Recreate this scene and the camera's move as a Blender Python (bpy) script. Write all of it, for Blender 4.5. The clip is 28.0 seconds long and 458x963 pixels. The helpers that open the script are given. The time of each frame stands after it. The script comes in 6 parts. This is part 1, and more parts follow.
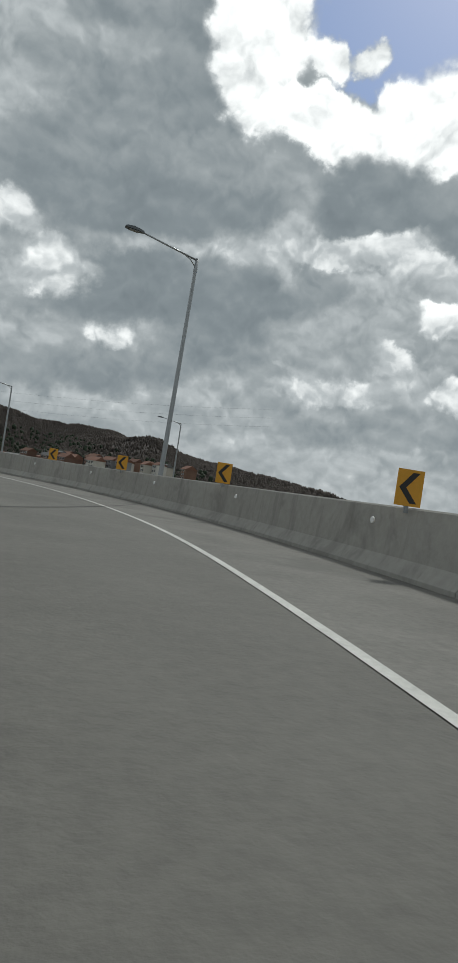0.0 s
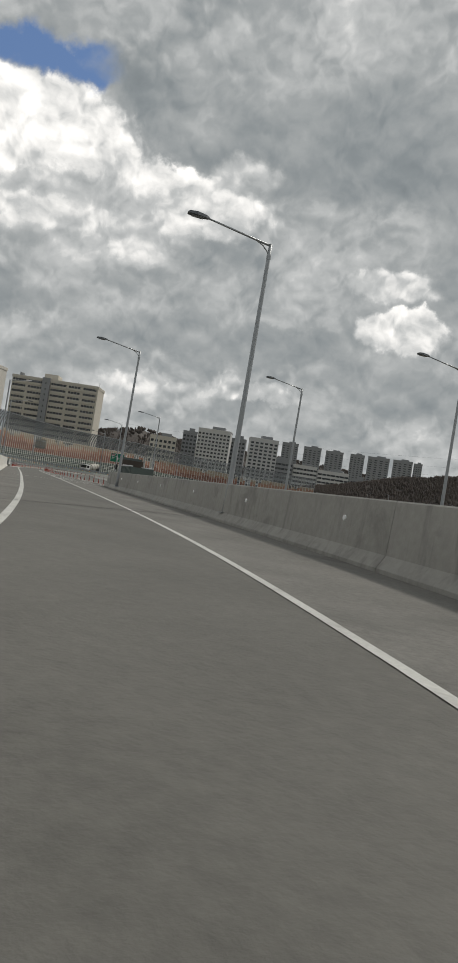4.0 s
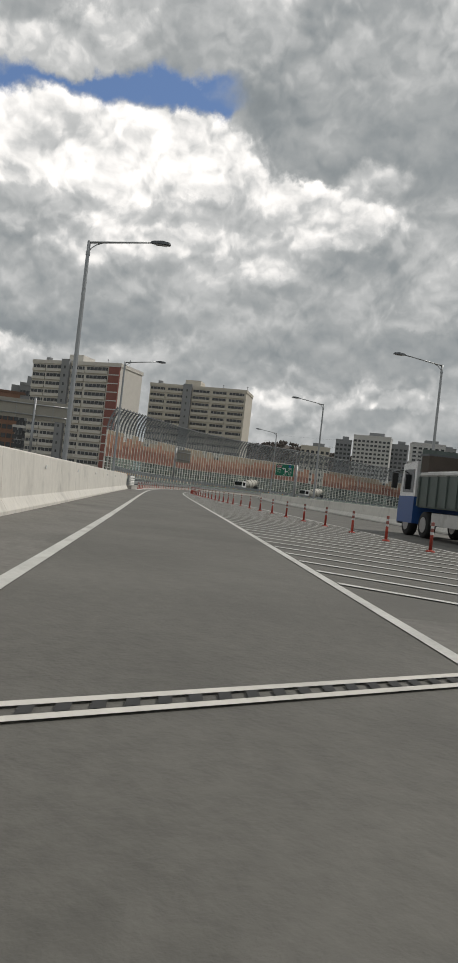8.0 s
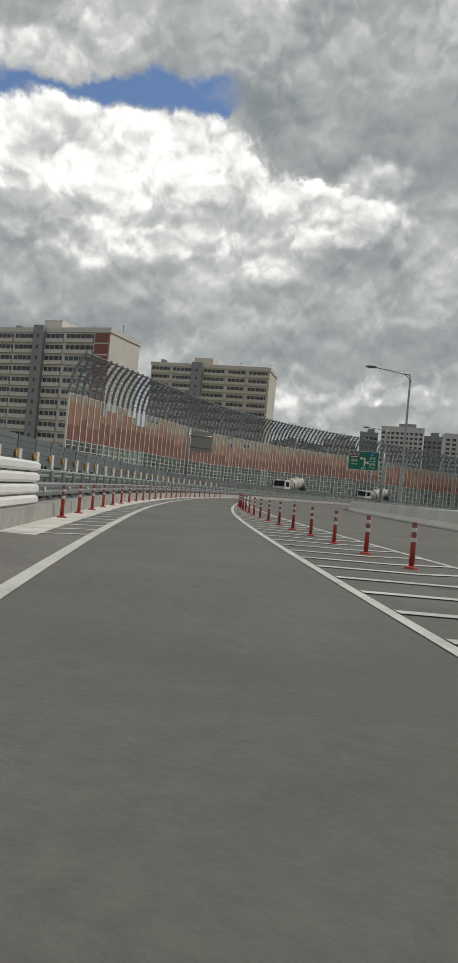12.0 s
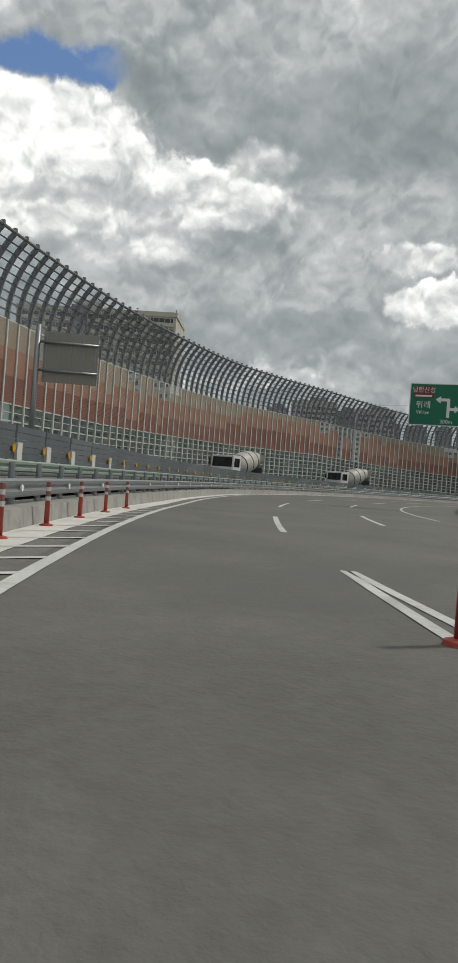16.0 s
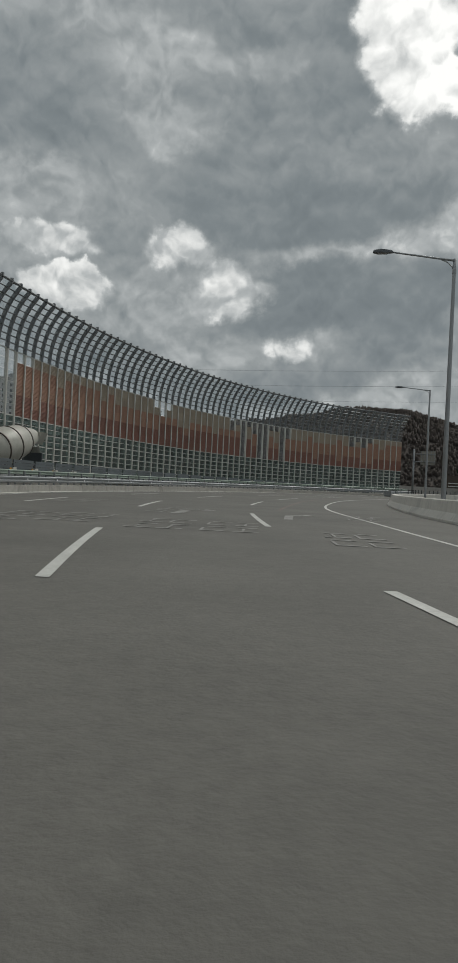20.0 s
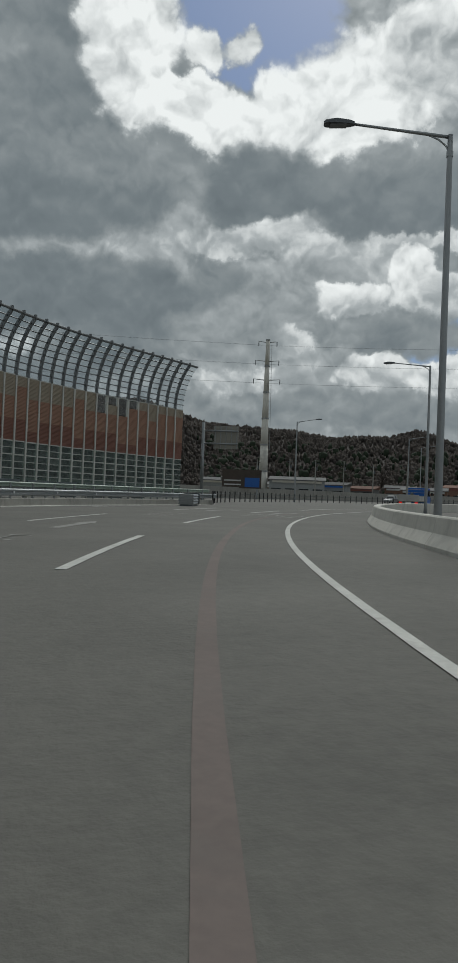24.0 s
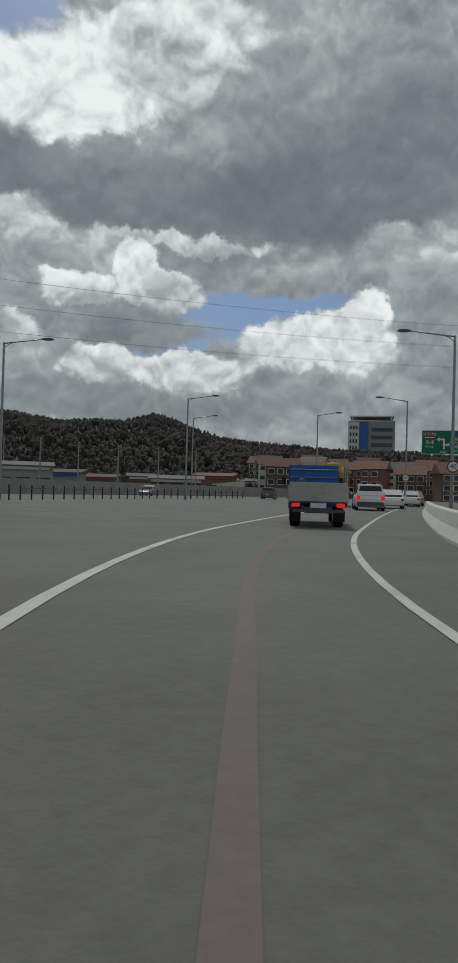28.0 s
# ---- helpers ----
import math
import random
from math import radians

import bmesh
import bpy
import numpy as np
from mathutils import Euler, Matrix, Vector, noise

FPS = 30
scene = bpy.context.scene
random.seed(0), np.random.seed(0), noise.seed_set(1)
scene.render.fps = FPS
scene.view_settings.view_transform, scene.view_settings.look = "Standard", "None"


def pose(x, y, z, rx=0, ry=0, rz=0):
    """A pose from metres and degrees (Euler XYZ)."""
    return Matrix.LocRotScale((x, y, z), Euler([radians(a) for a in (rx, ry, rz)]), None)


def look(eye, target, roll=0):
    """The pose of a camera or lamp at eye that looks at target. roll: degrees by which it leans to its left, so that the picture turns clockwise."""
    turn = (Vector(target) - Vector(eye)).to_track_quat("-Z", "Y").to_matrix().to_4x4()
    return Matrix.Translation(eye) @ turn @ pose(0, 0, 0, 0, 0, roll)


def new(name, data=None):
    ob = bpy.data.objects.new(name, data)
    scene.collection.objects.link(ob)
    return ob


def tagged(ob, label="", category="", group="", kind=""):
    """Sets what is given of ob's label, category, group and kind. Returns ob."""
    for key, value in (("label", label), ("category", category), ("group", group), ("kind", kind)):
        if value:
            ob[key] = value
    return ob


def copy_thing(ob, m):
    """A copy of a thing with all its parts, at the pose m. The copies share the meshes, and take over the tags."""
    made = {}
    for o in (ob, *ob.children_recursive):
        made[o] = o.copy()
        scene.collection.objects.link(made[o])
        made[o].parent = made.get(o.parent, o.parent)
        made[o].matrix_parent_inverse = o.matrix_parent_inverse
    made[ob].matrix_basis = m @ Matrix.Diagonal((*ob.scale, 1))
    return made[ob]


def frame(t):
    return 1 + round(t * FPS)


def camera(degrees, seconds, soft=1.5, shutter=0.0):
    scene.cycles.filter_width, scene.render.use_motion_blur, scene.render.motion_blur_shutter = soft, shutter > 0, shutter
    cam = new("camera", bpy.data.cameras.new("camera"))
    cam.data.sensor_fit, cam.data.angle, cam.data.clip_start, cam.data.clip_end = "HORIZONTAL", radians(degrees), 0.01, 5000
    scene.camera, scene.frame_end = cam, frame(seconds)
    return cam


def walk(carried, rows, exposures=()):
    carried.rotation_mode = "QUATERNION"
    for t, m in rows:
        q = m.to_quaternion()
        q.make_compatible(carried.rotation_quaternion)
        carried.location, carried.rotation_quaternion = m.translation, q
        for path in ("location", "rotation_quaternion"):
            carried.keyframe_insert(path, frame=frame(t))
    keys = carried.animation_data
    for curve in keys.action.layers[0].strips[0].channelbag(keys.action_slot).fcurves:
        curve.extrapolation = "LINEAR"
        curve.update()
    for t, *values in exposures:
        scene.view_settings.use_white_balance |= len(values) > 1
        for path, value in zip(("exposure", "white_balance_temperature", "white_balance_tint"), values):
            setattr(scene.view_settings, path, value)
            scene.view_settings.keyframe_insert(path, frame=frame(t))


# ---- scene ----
cam = camera(36.79, 28.0, soft=1.7)
EYE = 1.025      # metres over the road
KM = 0.82        # metres to a unit of the plan
# seconds, x, y, yaw, pitch, roll of the phone held over the dashboard
PATH = [
    (0.0, 0.00, 0.00, -13.13, 0.77, 8.66),
    (0.5, 0.38, 8.25, -7.86, 0.61, 8.21),
    (1.0, 0.02, 16.53, -2.51, 0.73, 8.25),
    (1.5, -1.04, 24.77, 2.51, 0.78, 8.34),
    (2.0, -2.83, 32.89, 7.78, 0.80, 8.43),
    (2.5, -5.44, 40.80, 13.41, 0.84, 8.60),
    (3.0, -8.85, 48.41, 18.53, 0.93, 8.58),
    (3.5, -12.97, 55.67, 23.71, 1.07, 8.55),
    (4.0, -17.75, 62.52, 29.10, 1.00, 8.72),
    (4.5, -23.05, 68.96, 33.97, 1.06, 8.90),
    (5.0, -28.68, 75.09, 37.04, 0.85, 8.39),
    (5.5, -34.48, 81.05, 38.75, 0.79, 8.03),
    (6.0, -40.37, 86.91, 39.56, 0.79, 8.06),
    (6.5, -46.32, 92.73, 39.96, 0.81, 8.20),
    (7.0, -52.33, 98.54, 40.49, 0.85, 7.29),
    (7.5, -58.38, 104.38, 40.60, 0.75, 6.64),
    (8.0, -64.46, 110.25, 40.82, 0.63, 6.38),
    (8.5, -70.56, 116.13, 41.09, 0.33, 6.27),
    (9.0, -76.68, 121.99, 41.23, 0.23, 6.12),
    (9.5, -82.79, 127.83, 41.27, -0.09, 6.27),
    (10.0, -88.90, 133.63, 41.42, -0.32, 6.10),
    (10.5, -94.98, 139.39, 41.46, -0.43, 6.07),
    (11.0, -101.02, 145.12, 41.50, -0.44, 6.01),
    (11.5, -107.00, 150.82, 41.41, -0.49, 5.84),
    (12.0, -112.93, 156.49, 41.31, 0.59, 5.23),
    (12.5, -118.80, 162.14, 41.08, 0.85, 4.96),
    (13.0, -124.59, 167.80, 40.58, 0.66, 5.20),
    (13.5, -130.29, 173.52, 39.73, -0.19, 5.77),
    (14.0, -135.87, 179.35, 38.43, -0.30, 5.65),
    (14.5, -141.31, 185.37, 36.79, 0.25, 5.71),
    (15.0, -146.62, 191.59, 35.21, 0.22, 5.23),
    (15.5, -151.83, 198.02, 33.41, -0.11, 4.82),
    (16.0, -156.92, 204.64, 32.26, -0.16, 4.27),
    (16.5, -161.83, 211.42, 30.36, 0.09, 3.89),
    (17.0, -166.40, 218.42, 27.80, 0.31, 4.05),
    (17.5, -170.49, 225.68, 23.73, 0.39, 3.83),
    (18.0, -174.10, 233.15, 20.22, 0.50, 3.57),
    (18.5, -177.22, 240.83, 15.81, 0.46, 3.33),
    (19.0, -179.65, 248.71, 10.02, 0.12, 2.97),
    (19.5, -181.40, 256.75, 5.84, -0.06, 2.67),
    (20.0, -182.64, 264.84, 2.83, -0.03, 2.73),
    (20.5, -183.42, 272.91, -0.58, 0.21, 2.45),
    (21.0, -183.73, 280.88, -3.94, 0.61, 2.34),
    (21.5, -183.63, 288.69, -6.72, 0.71, 2.26),
    (22.0, -183.15, 296.29, -9.73, 0.74, 2.75),
    (22.5, -182.31, 303.68, -12.25, 0.81, 2.84),
    (23.0, -181.11, 310.85, -15.07, 0.80, 2.49),
    (23.5, -179.57, 317.82, -17.66, 0.80, 2.23),
    (24.0, -177.75, 324.56, -19.85, 0.83, 2.19),
    (24.5, -175.73, 331.05, -21.85, 0.97, 2.29),
    (25.0, -173.51, 337.28, -24.22, 1.01, 2.31),
    (25.5, -171.09, 343.21, -26.89, 0.93, 2.22),
    (26.0, -168.45, 348.82, -29.90, 0.78, 2.13),
    (26.5, -165.60, 354.15, -32.58, 0.70, 1.91),
    (27.0, -162.50, 359.22, -35.46, 0.69, 1.83),
    (27.5, -159.08, 364.10, -38.81, 0.59, 1.73),
    (28.0, -155.34, 368.78, -42.40, 0.75, 1.62),
]


def held(x, y, yaw, pitch, roll):
    a, b = radians(yaw), radians(pitch)
    ahead = Vector((-math.sin(a) * math.cos(b), math.cos(a) * math.cos(b), math.sin(b)))
    eye = Vector((x * KM, y * KM, EYE))
    return look(eye, eye + ahead, roll)


walk(cam, [(t, held(x, y, yaw, pitch, roll)) for t, x, y, yaw, pitch, roll in PATH],
     exposures=[(0.0, 0.0, 6220, 5), (2.0, 0.0, 6350, 6), (3.0, 0.0, 6420, 7), (4.0, 0.05, 6580, 9), (6.5, 0.1, 6620, 10), (11.5, 0.1, 6600, 9), (15.0, 0.15, 6480, 7), (18.5, -0.05, 6480, 8), (21.5, -0.35, 6250, 5), (28.0, -0.45, 6150, 4)])

# ---- sky and sun ----
SUN_AZ, SUN_EL = -35.0, 50.0      # degrees to the left of +y, and up


def way(az, el):
    a, e = radians(az), radians(el)
    return Vector((-math.sin(a) * math.cos(e), math.cos(a) * math.cos(e), math.sin(e)))


sun = new("sun", bpy.data.lights.new("sun", "SUN"))
sun.data.energy, sun.data.angle, sun.data.color = 1.6, radians(6.0), (1.0, 0.95, 0.88)
sun.matrix_world = look((0, 0, 200), Vector((0, 0, 200)) - way(SUN_AZ, SUN_EL))


class Nodes:
    """Short hand for a node tree."""

    def __init__(self, tree, clear=True):
        self.t = tree
        if clear:
            tree.nodes.clear()

    def add(self, kind, **values):
        n = self.t.nodes.new(kind)
        for key, value in values.items():
            setattr(n, key, value)
        return n

    def put(self, socket, value):
        if isinstance(value, bpy.types.NodeSocket):
            self.t.links.new(value, socket)
        elif value is not None:
            socket.default_value = value

    def math(self, op, a, b=None, c=None, clamp=False):
        n = self.add("ShaderNodeMath", operation=op, use_clamp=clamp)
        for s, v in zip(n.inputs, (a, b, c)):
            self.put(s, v)
        return n.outputs[0]

    def vec(self, op, a, b=None, scale=None):
        n = self.add("ShaderNodeVectorMath", operation=op)
        self.put(n.inputs[0], a)
        self.put(n.inputs[1], b)
        if scale is not None:
            self.put(n.inputs["Scale"], scale)
        return n.outputs["Value"] if op in ("DOT_PRODUCT", "LENGTH", "DISTANCE") else n.outputs[0]

    def noise(self, vector, scale, detail=4.0, rough=0.55, distortion=0.0):
        n = self.add("ShaderNodeTexNoise")
        self.put(n.inputs["Vector"], vector)
        for key, v in (("Scale", scale), ("Detail", detail), ("Roughness", rough), ("Distortion", distortion)):
            n.inputs[key].default_value = v
        return n.outputs["Fac"]

    def ramp(self, fac, stops, mode="EASE"):
        n = self.add("ShaderNodeValToRGB")
        self.put(n.inputs[0], fac)
        cr = n.color_ramp
        cr.interpolation = mode
        while len(cr.elements) < len(stops):
            cr.elements.new(0.5)
        for e, (pos, col) in zip(cr.elements, stops):
            e.position = pos
            e.color = (*col, 1) if isinstance(col, tuple) else (col, col, col, 1)
        return n.outputs[0]

    def span(self, v, a, b, c=0.0, d=1.0):
        n = self.add("ShaderNodeMapRange")
        n.interpolation_type = "SMOOTHSTEP"
        for s, val in zip(n.inputs, (v, a, b, c, d)):
            self.put(s, val)
        return n.outputs[0]

    def mix(self, fac, a, b):
        n = self.add("ShaderNodeMix", data_type="RGBA")
        for s, v in ((n.inputs[0], fac), (n.inputs[6], a), (n.inputs[7], b)):
            self.put(s, (*v, 1) if isinstance(v, tuple) else v)
        return n.outputs[2]


world = bpy.data.worlds.new("world")
scene.world = world
world.use_nodes = True
w = Nodes(world.node_tree)
coord = w.add("ShaderNodeTexCoord").outputs["Generated"]
sky = w.add("ShaderNodeTexSky", sky_type="NISHITA", sun_disc=False, sun_elevation=radians(SUN_EL), sun_rotation=radians(-SUN_AZ),
            air_density=1.0, dust_density=1.0, ozone_density=1.2)
parts = w.add("ShaderNodeSeparateXYZ")
w.put(parts.inputs[0], coord)
east, north, rise = parts.outputs
# bearing to the left of +y and height, in degrees, ruffled at two scales
bearing = w.math("MULTIPLY", w.math("ARCTAN2", w.math("MULTIPLY", east, -1.0), north), 180 / math.pi)
height = w.math("MULTIPLY", w.math("ARCSINE", rise), 180 / math.pi)


def joined(x, y, z=1.0):
    n = w.add("ShaderNodeCombineXYZ")
    for socket, value in zip(n.inputs, (x, y, z)):
        w.put(socket, value)
    return n.outputs[0]


def ruffle(scale, detail, rough):
    n = w.add("ShaderNodeTexNoise")
    w.put(n.inputs["Vector"], coord)
    for key, value in (("Scale", scale), ("Detail", detail), ("Roughness", rough)):
        n.inputs[key].default_value = value
    return w.vec("MULTIPLY", w.vec("SUBTRACT", n.outputs["Color"], (0.5, 0.5, 0.5)), (1.0, 1.0, 0.0))


def puffs(v, scale):
    """Rounded heaps, as on the edge of a cumulus."""
    n = w.add("ShaderNodeTexVoronoi", feature="SMOOTH_F1", normalize=True)
    w.put(n.inputs["Vector"], v)
    for key, value in (("Scale", scale), ("Detail", 2.0), ("Roughness", 0.55), ("Smoothness", 0.35)):
        n.inputs[key].default_value = value
    return n.outputs["Distance"]


level = joined(bearing, height)
bent = w.vec("ADD", level, w.vec("ADD", w.vec("SCALE", ruffle(7.0, 7.0, 0.62), scale=6.5), w.vec("SCALE", ruffle(34.0, 4.0, 0.5), scale=1.3)))
fluffy = w.vec("ADD", coord, w.vec("SCALE", ruffle(12.0, 4.0, 0.55), scale=0.10))
scallop = w.math("MULTIPLY_ADD", puffs(fluffy, 17.0), 1.3, -0.36)
# broad sheets of stratocumulus under everything, flattened towards the horizon
flat = w.vec("SCALE", coord, scale=w.math("DIVIDE", 1.0, w.math("ADD", w.math("MAXIMUM", rise, 0.0), 0.35)))
sheet = w.noise(w.vec("MULTIPLY", flat, (1.0, 1.0, 1.6)), 3.0, 7.0, 0.55, 0.3)
TONE, CLEAR = w.math("MULTIPLY_ADD", w.math("SUBTRACT", sheet, 0.5), 0.5, 0.56), 0.0


def ellipse(az, el, wide, high, tilt, soft):
    """How far inside a heap with ruffled edges: 0 to 1; and the height within it, -1 to 1."""
    ca, sa = math.cos(radians(tilt)), math.sin(radians(tilt))
    here = w.vec("SCALE", bent, scale=w.math("MULTIPLY_ADD", TONE, 1e-7, 1.0))      # keeps the heaps in their order
    u = w.vec("DOT_PRODUCT", here, (ca / wide, sa / wide, -(az * ca + el * sa) / wide))
    v = w.vec("DOT_PRODUCT", here, (-sa / high, ca / high, (az * sa - el * ca) / high))
    far = w.math("MULTIPLY_ADD", u, u, w.math("MULTIPLY_ADD", v, v, scallop))
    return w.span(far, 1.08 + 0.45 * soft, 0.98 - 0.75 * soft), v


def heap(az, el, wide, high, tilt, tone, soft):
    """A cloud at a bearing and height, in degrees: pale above, greyer below."""
    global TONE, CLEAR
    inside, v = ellipse(az, el, wide, high, tilt, soft)
    own = w.math("MULTIPLY_ADD", v, 0.10 if soft < 0.55 else 0.03, tone)
    mixed = w.add("ShaderNodeMix", data_type="FLOAT")
    for socket, value in zip((mixed.inputs[0], mixed.inputs[2], mixed.inputs[3]), (inside, TONE, own)):
        w.put(socket, value)
    TONE = mixed.outputs[0]
    CLEAR = w.math("MULTIPLY", CLEAR, w.math("SUBTRACT", 1.0, inside))


def clear_gap(az, el, wide, high, tilt):
    """A gap of blue sky between the clouds."""
    global CLEAR
    CLEAR = w.math("MAXIMUM", CLEAR, ellipse(az, el, wide, high, tilt, 0.3)[0])


clear_gap(53.8, 28.2, 12.8, 2.9, -10)
heap(52.8, 35, 16.4, 4.7, -10, 0.57, 0.35)
heap(56.7, 31.1, 9.2, 1.8, -12, 0.66, 0.6)
heap(47.4, 32.8, 4.6, 2, -7, 0.51, 0.8)
heap(33.4, 31.8, 11.5, 7.1, 4, 0.43, 0.5)
heap(27.9, 27.6, 7.7, 4.3, 4, 0.45, 0.9)
heap(41.9, 33.9, 3.6, 3.1, 11, 0.63, 0.9)
heap(25.1, 30, 16.8, 6.5, -1, 0.51, 0.5)
heap(17.3, 26.9, 9.4, 3.2, 2, 0.45, 0.9)
heap(27, 27.9, 6.1, 3.6, -1, 0.43, 0.9)
heap(31.3, 24.7, 3.1, 1.9, -4, 0.68, 0.8)
heap(68.4, 20.5, 8.4, 5.4, -22, 0.74, 0.3)
heap(59.4, 22.9, 12.2, 5.1, -13, 0.80, 0.25)
heap(49.1, 23.2, 9.6, 5.1, -8, 0.82, 0.25)
heap(39.7, 21.6, 8.7, 3.3, -4, 0.76, 0.35)
heap(32, 21.2, 4.7, 2.2, -1, 0.78, 0.5)
heap(45.8, 21.2, 8.1, 1, -7, 0.67, 0.9)
heap(59, 19.5, 6.6, 1.3, -11, 0.64, 0.9)
heap(54.2, 15.2, 8.3, 2.1, -9, 0.55, 0.9)
heap(39, 15.7, 10.2, 1.9, -5, 0.57, 0.9)
heap(27.3, 18.7, 3.4, 2.7, 8, 0.49, 0.8)
heap(49.5, 18.5, 8.6, 1.1, -8, 0.70, 0.9)
heap(39.2, 18, 2.5, 1.4, -4, 0.72, 0.9)
heap(53.8, 12, 10.8, 1.7, -9, 0.45, 0.9)
heap(33, 12.3, 11, 1.9, -4, 0.47, 0.9)
heap(26.3, 13.4, 4.3, 1.4, -2, 0.43, 0.8)
heap(59.7, 9.1, 2.8, 1.4, -10, 0.72, 0.7)
heap(37, 7.5, 5.6, 1.3, -5, 0.68, 0.8)
heap(28.2, 8.8, 4.3, 1.1, -4, 0.72, 0.8)
heap(25.3, 19.4, 4.6, 4.1, 4, 0.59, 0.8)
heap(17.6, 18.3, 5.4, 1.5, 0, 0.74, 0.6)
heap(16.8, 14.6, 3.7, 1.8, 0, 0.80, 0.35)
heap(26.3, 13.4, 4.1, 1.5, -3, 0.45, 0.8)
heap(16.1, 10.7, 5.4, 2.2, -1, 0.47, 0.8)
heap(12, 18.5, 2.8, 1.6, 3, 0.43, 0.8)
heap(12.4, 6.5, 5.2, 0.9, -2, 0.66, 0.8)

clear_gap(-21.5, 33.8, 7.4, 4.0, 7)
heap(0.5, 27.9, 16.5, 9.5, -8, 0.44, 0.55)
heap(-4.9, 21.9, 10.7, 2.9, -4, 0.35, 0.8)
heap(-6, 30.1, 4.1, 2.7, -4, 0.39, 0.9)
heap(1.2, 31.3, 3, 1.5, -8, 0.52, 0.9)
heap(8.6, 25.6, 2.4, 1.6, -14, 0.56, 0.9)
heap(8.8, 29.8, 6, 4.2, 0, 0.57, 0.9)
heap(-10.6, 33.6, 4.4, 5.4, -9, 0.96, 0.4)
heap(-14.8, 28.8, 6.1, 1.8, 0, 0.96, 0.5)
heap(-19.4, 27.7, 6, 1.8, 2, 0.96, 0.45)
heap(-25.2, 28.4, 5.3, 2.9, 8, 0.96, 0.4)
heap(-16.6, 32.4, 1.8, 1.6, 24, 0.90, 0.6)
heap(-19.6, 32.5, 1.5, 1.1, 9, 0.85, 0.8)
heap(-46.9, 32.2, 9.9, 5.4, 7, 0.56, 0.5)
heap(-30.6, 30.6, 9.4, 3.4, -7, 0.92, 0.6)
heap(-38.6, 33.8, 6.7, 2.1, -3, 0.86, 0.8)
heap(-8.9, 25.6, 5.3, 2.4, -9, 0.46, 0.8)
heap(-28.2, 29.4, 8.6, 2.7, -5, 0.96, 0.5)
heap(-36.8, 31, 5.7, 2.3, 0, 0.76, 0.9)
heap(-22.6, 23.7, 5.4, 3.6, 7, 0.35, 0.7)
heap(-34, 23.1, 11.8, 2.8, -2, 0.38, 0.7)
heap(-50.6, 22.9, 9.6, 4.2, 5, 0.33, 0.7)
heap(-21.3, 20, 7.4, 1.1, 1, 0.78, 0.8)
heap(-16.3, 19.8, 2.5, 2.7, -18, 0.66, 0.8)
heap(-22.9, 17.5, 5.3, 1.1, 1, 0.64, 0.8)
heap(-5.3, 15.2, 9.7, 2.9, -4, 0.35, 0.8)
heap(-18.1, 18.2, 2, 1.4, 3, 0.38, 0.8)
heap(-14.1, 12.2, 9.2, 2.2, -2, 0.42, 0.8)
heap(7.7, 17.9, 3.3, 1.5, -9, 0.74, 0.8)
heap(3.6, 16.3, 2, 1.6, -12, 0.76, 0.7)
heap(-1.4, 11.1, 2, 0.9, -5, 0.74, 0.8)
heap(-24.5, 12.6, 1.9, 1.2, 2, 0.80, 0.6)
heap(-18.8, 10.4, 3, 0.6, -1, 0.66, 0.8)
heap(-23.3, 8.5, 5.8, 1.5, -1, 0.55, 0.9)
heap(-4.6, 14.7, 10.1, 2.8, -10, 0.36, 0.9)
heap(-14.1, 13.8, 5.6, 2.2, -8, 0.36, 0.7)
heap(-0.6, 8.1, 10.8, 1.7, -10, 0.42, 0.9)
heap(-23.4, 9.6, 7.9, 1.2, -7, 0.78, 0.8)
heap(3.3, 14.6, 4.3, 1.8, -13, 0.76, 0.8)

clear_gap(-46.0, 14.5, 9.4, 3.3, 1)
clear_gap(-37.5, 11.6, 3.6, 1.5, -1)
heap(-47.4, 17.5, 9.8, 1.3, 2, 0.58, 0.6)
heap(-37.2, 20.2, 8.7, 0.6, -1, 0.74, 0.8)
heap(-21.1, 20.4, 5.8, 1.5, -7, 0.74, 0.7)
heap(-18.3, 17, 2.8, 1.8, -10, 0.44, 0.8)
heap(-19.4, 12.9, 5.2, 2.8, -7, 0.50, 0.8)
heap(-28.6, 17.9, 6.1, 2.3, -4, 0.66, 0.5)
heap(-34.2, 17.7, 2.3, 2.3, -5, 0.86, 0.3)
heap(-36.3, 15.9, 3.8, 2.1, -1, 0.80, 0.3)
heap(-29.2, 15.6, 3, 1.4, -4, 0.82, 0.4)
heap(-34.4, 12.7, 6.7, 1.7, -2, 0.46, 0.8)
heap(-50.9, 12, 5.2, 3.3, 4, 0.84, 0.3)
heap(-46.6, 11.4, 4.4, 2.9, 2, 0.84, 0.3)
heap(-53.2, 14.3, 2.8, 2.3, 11, 0.90, 0.3)
heap(-49.1, 8.2, 7.7, 2, 0, 0.55, 0.6)
heap(-26.4, 10.1, 3.5, 2.4, -5, 0.60, 0.6)
heap(-38.6, 9.3, 5.1, 2, -1, 0.82, 0.3)
heap(-31.4, 9.9, 3.6, 1.7, -3, 0.80, 0.4)
heap(-31.5, 6.4, 15.3, 1.5, -2, 0.47, 0.8)
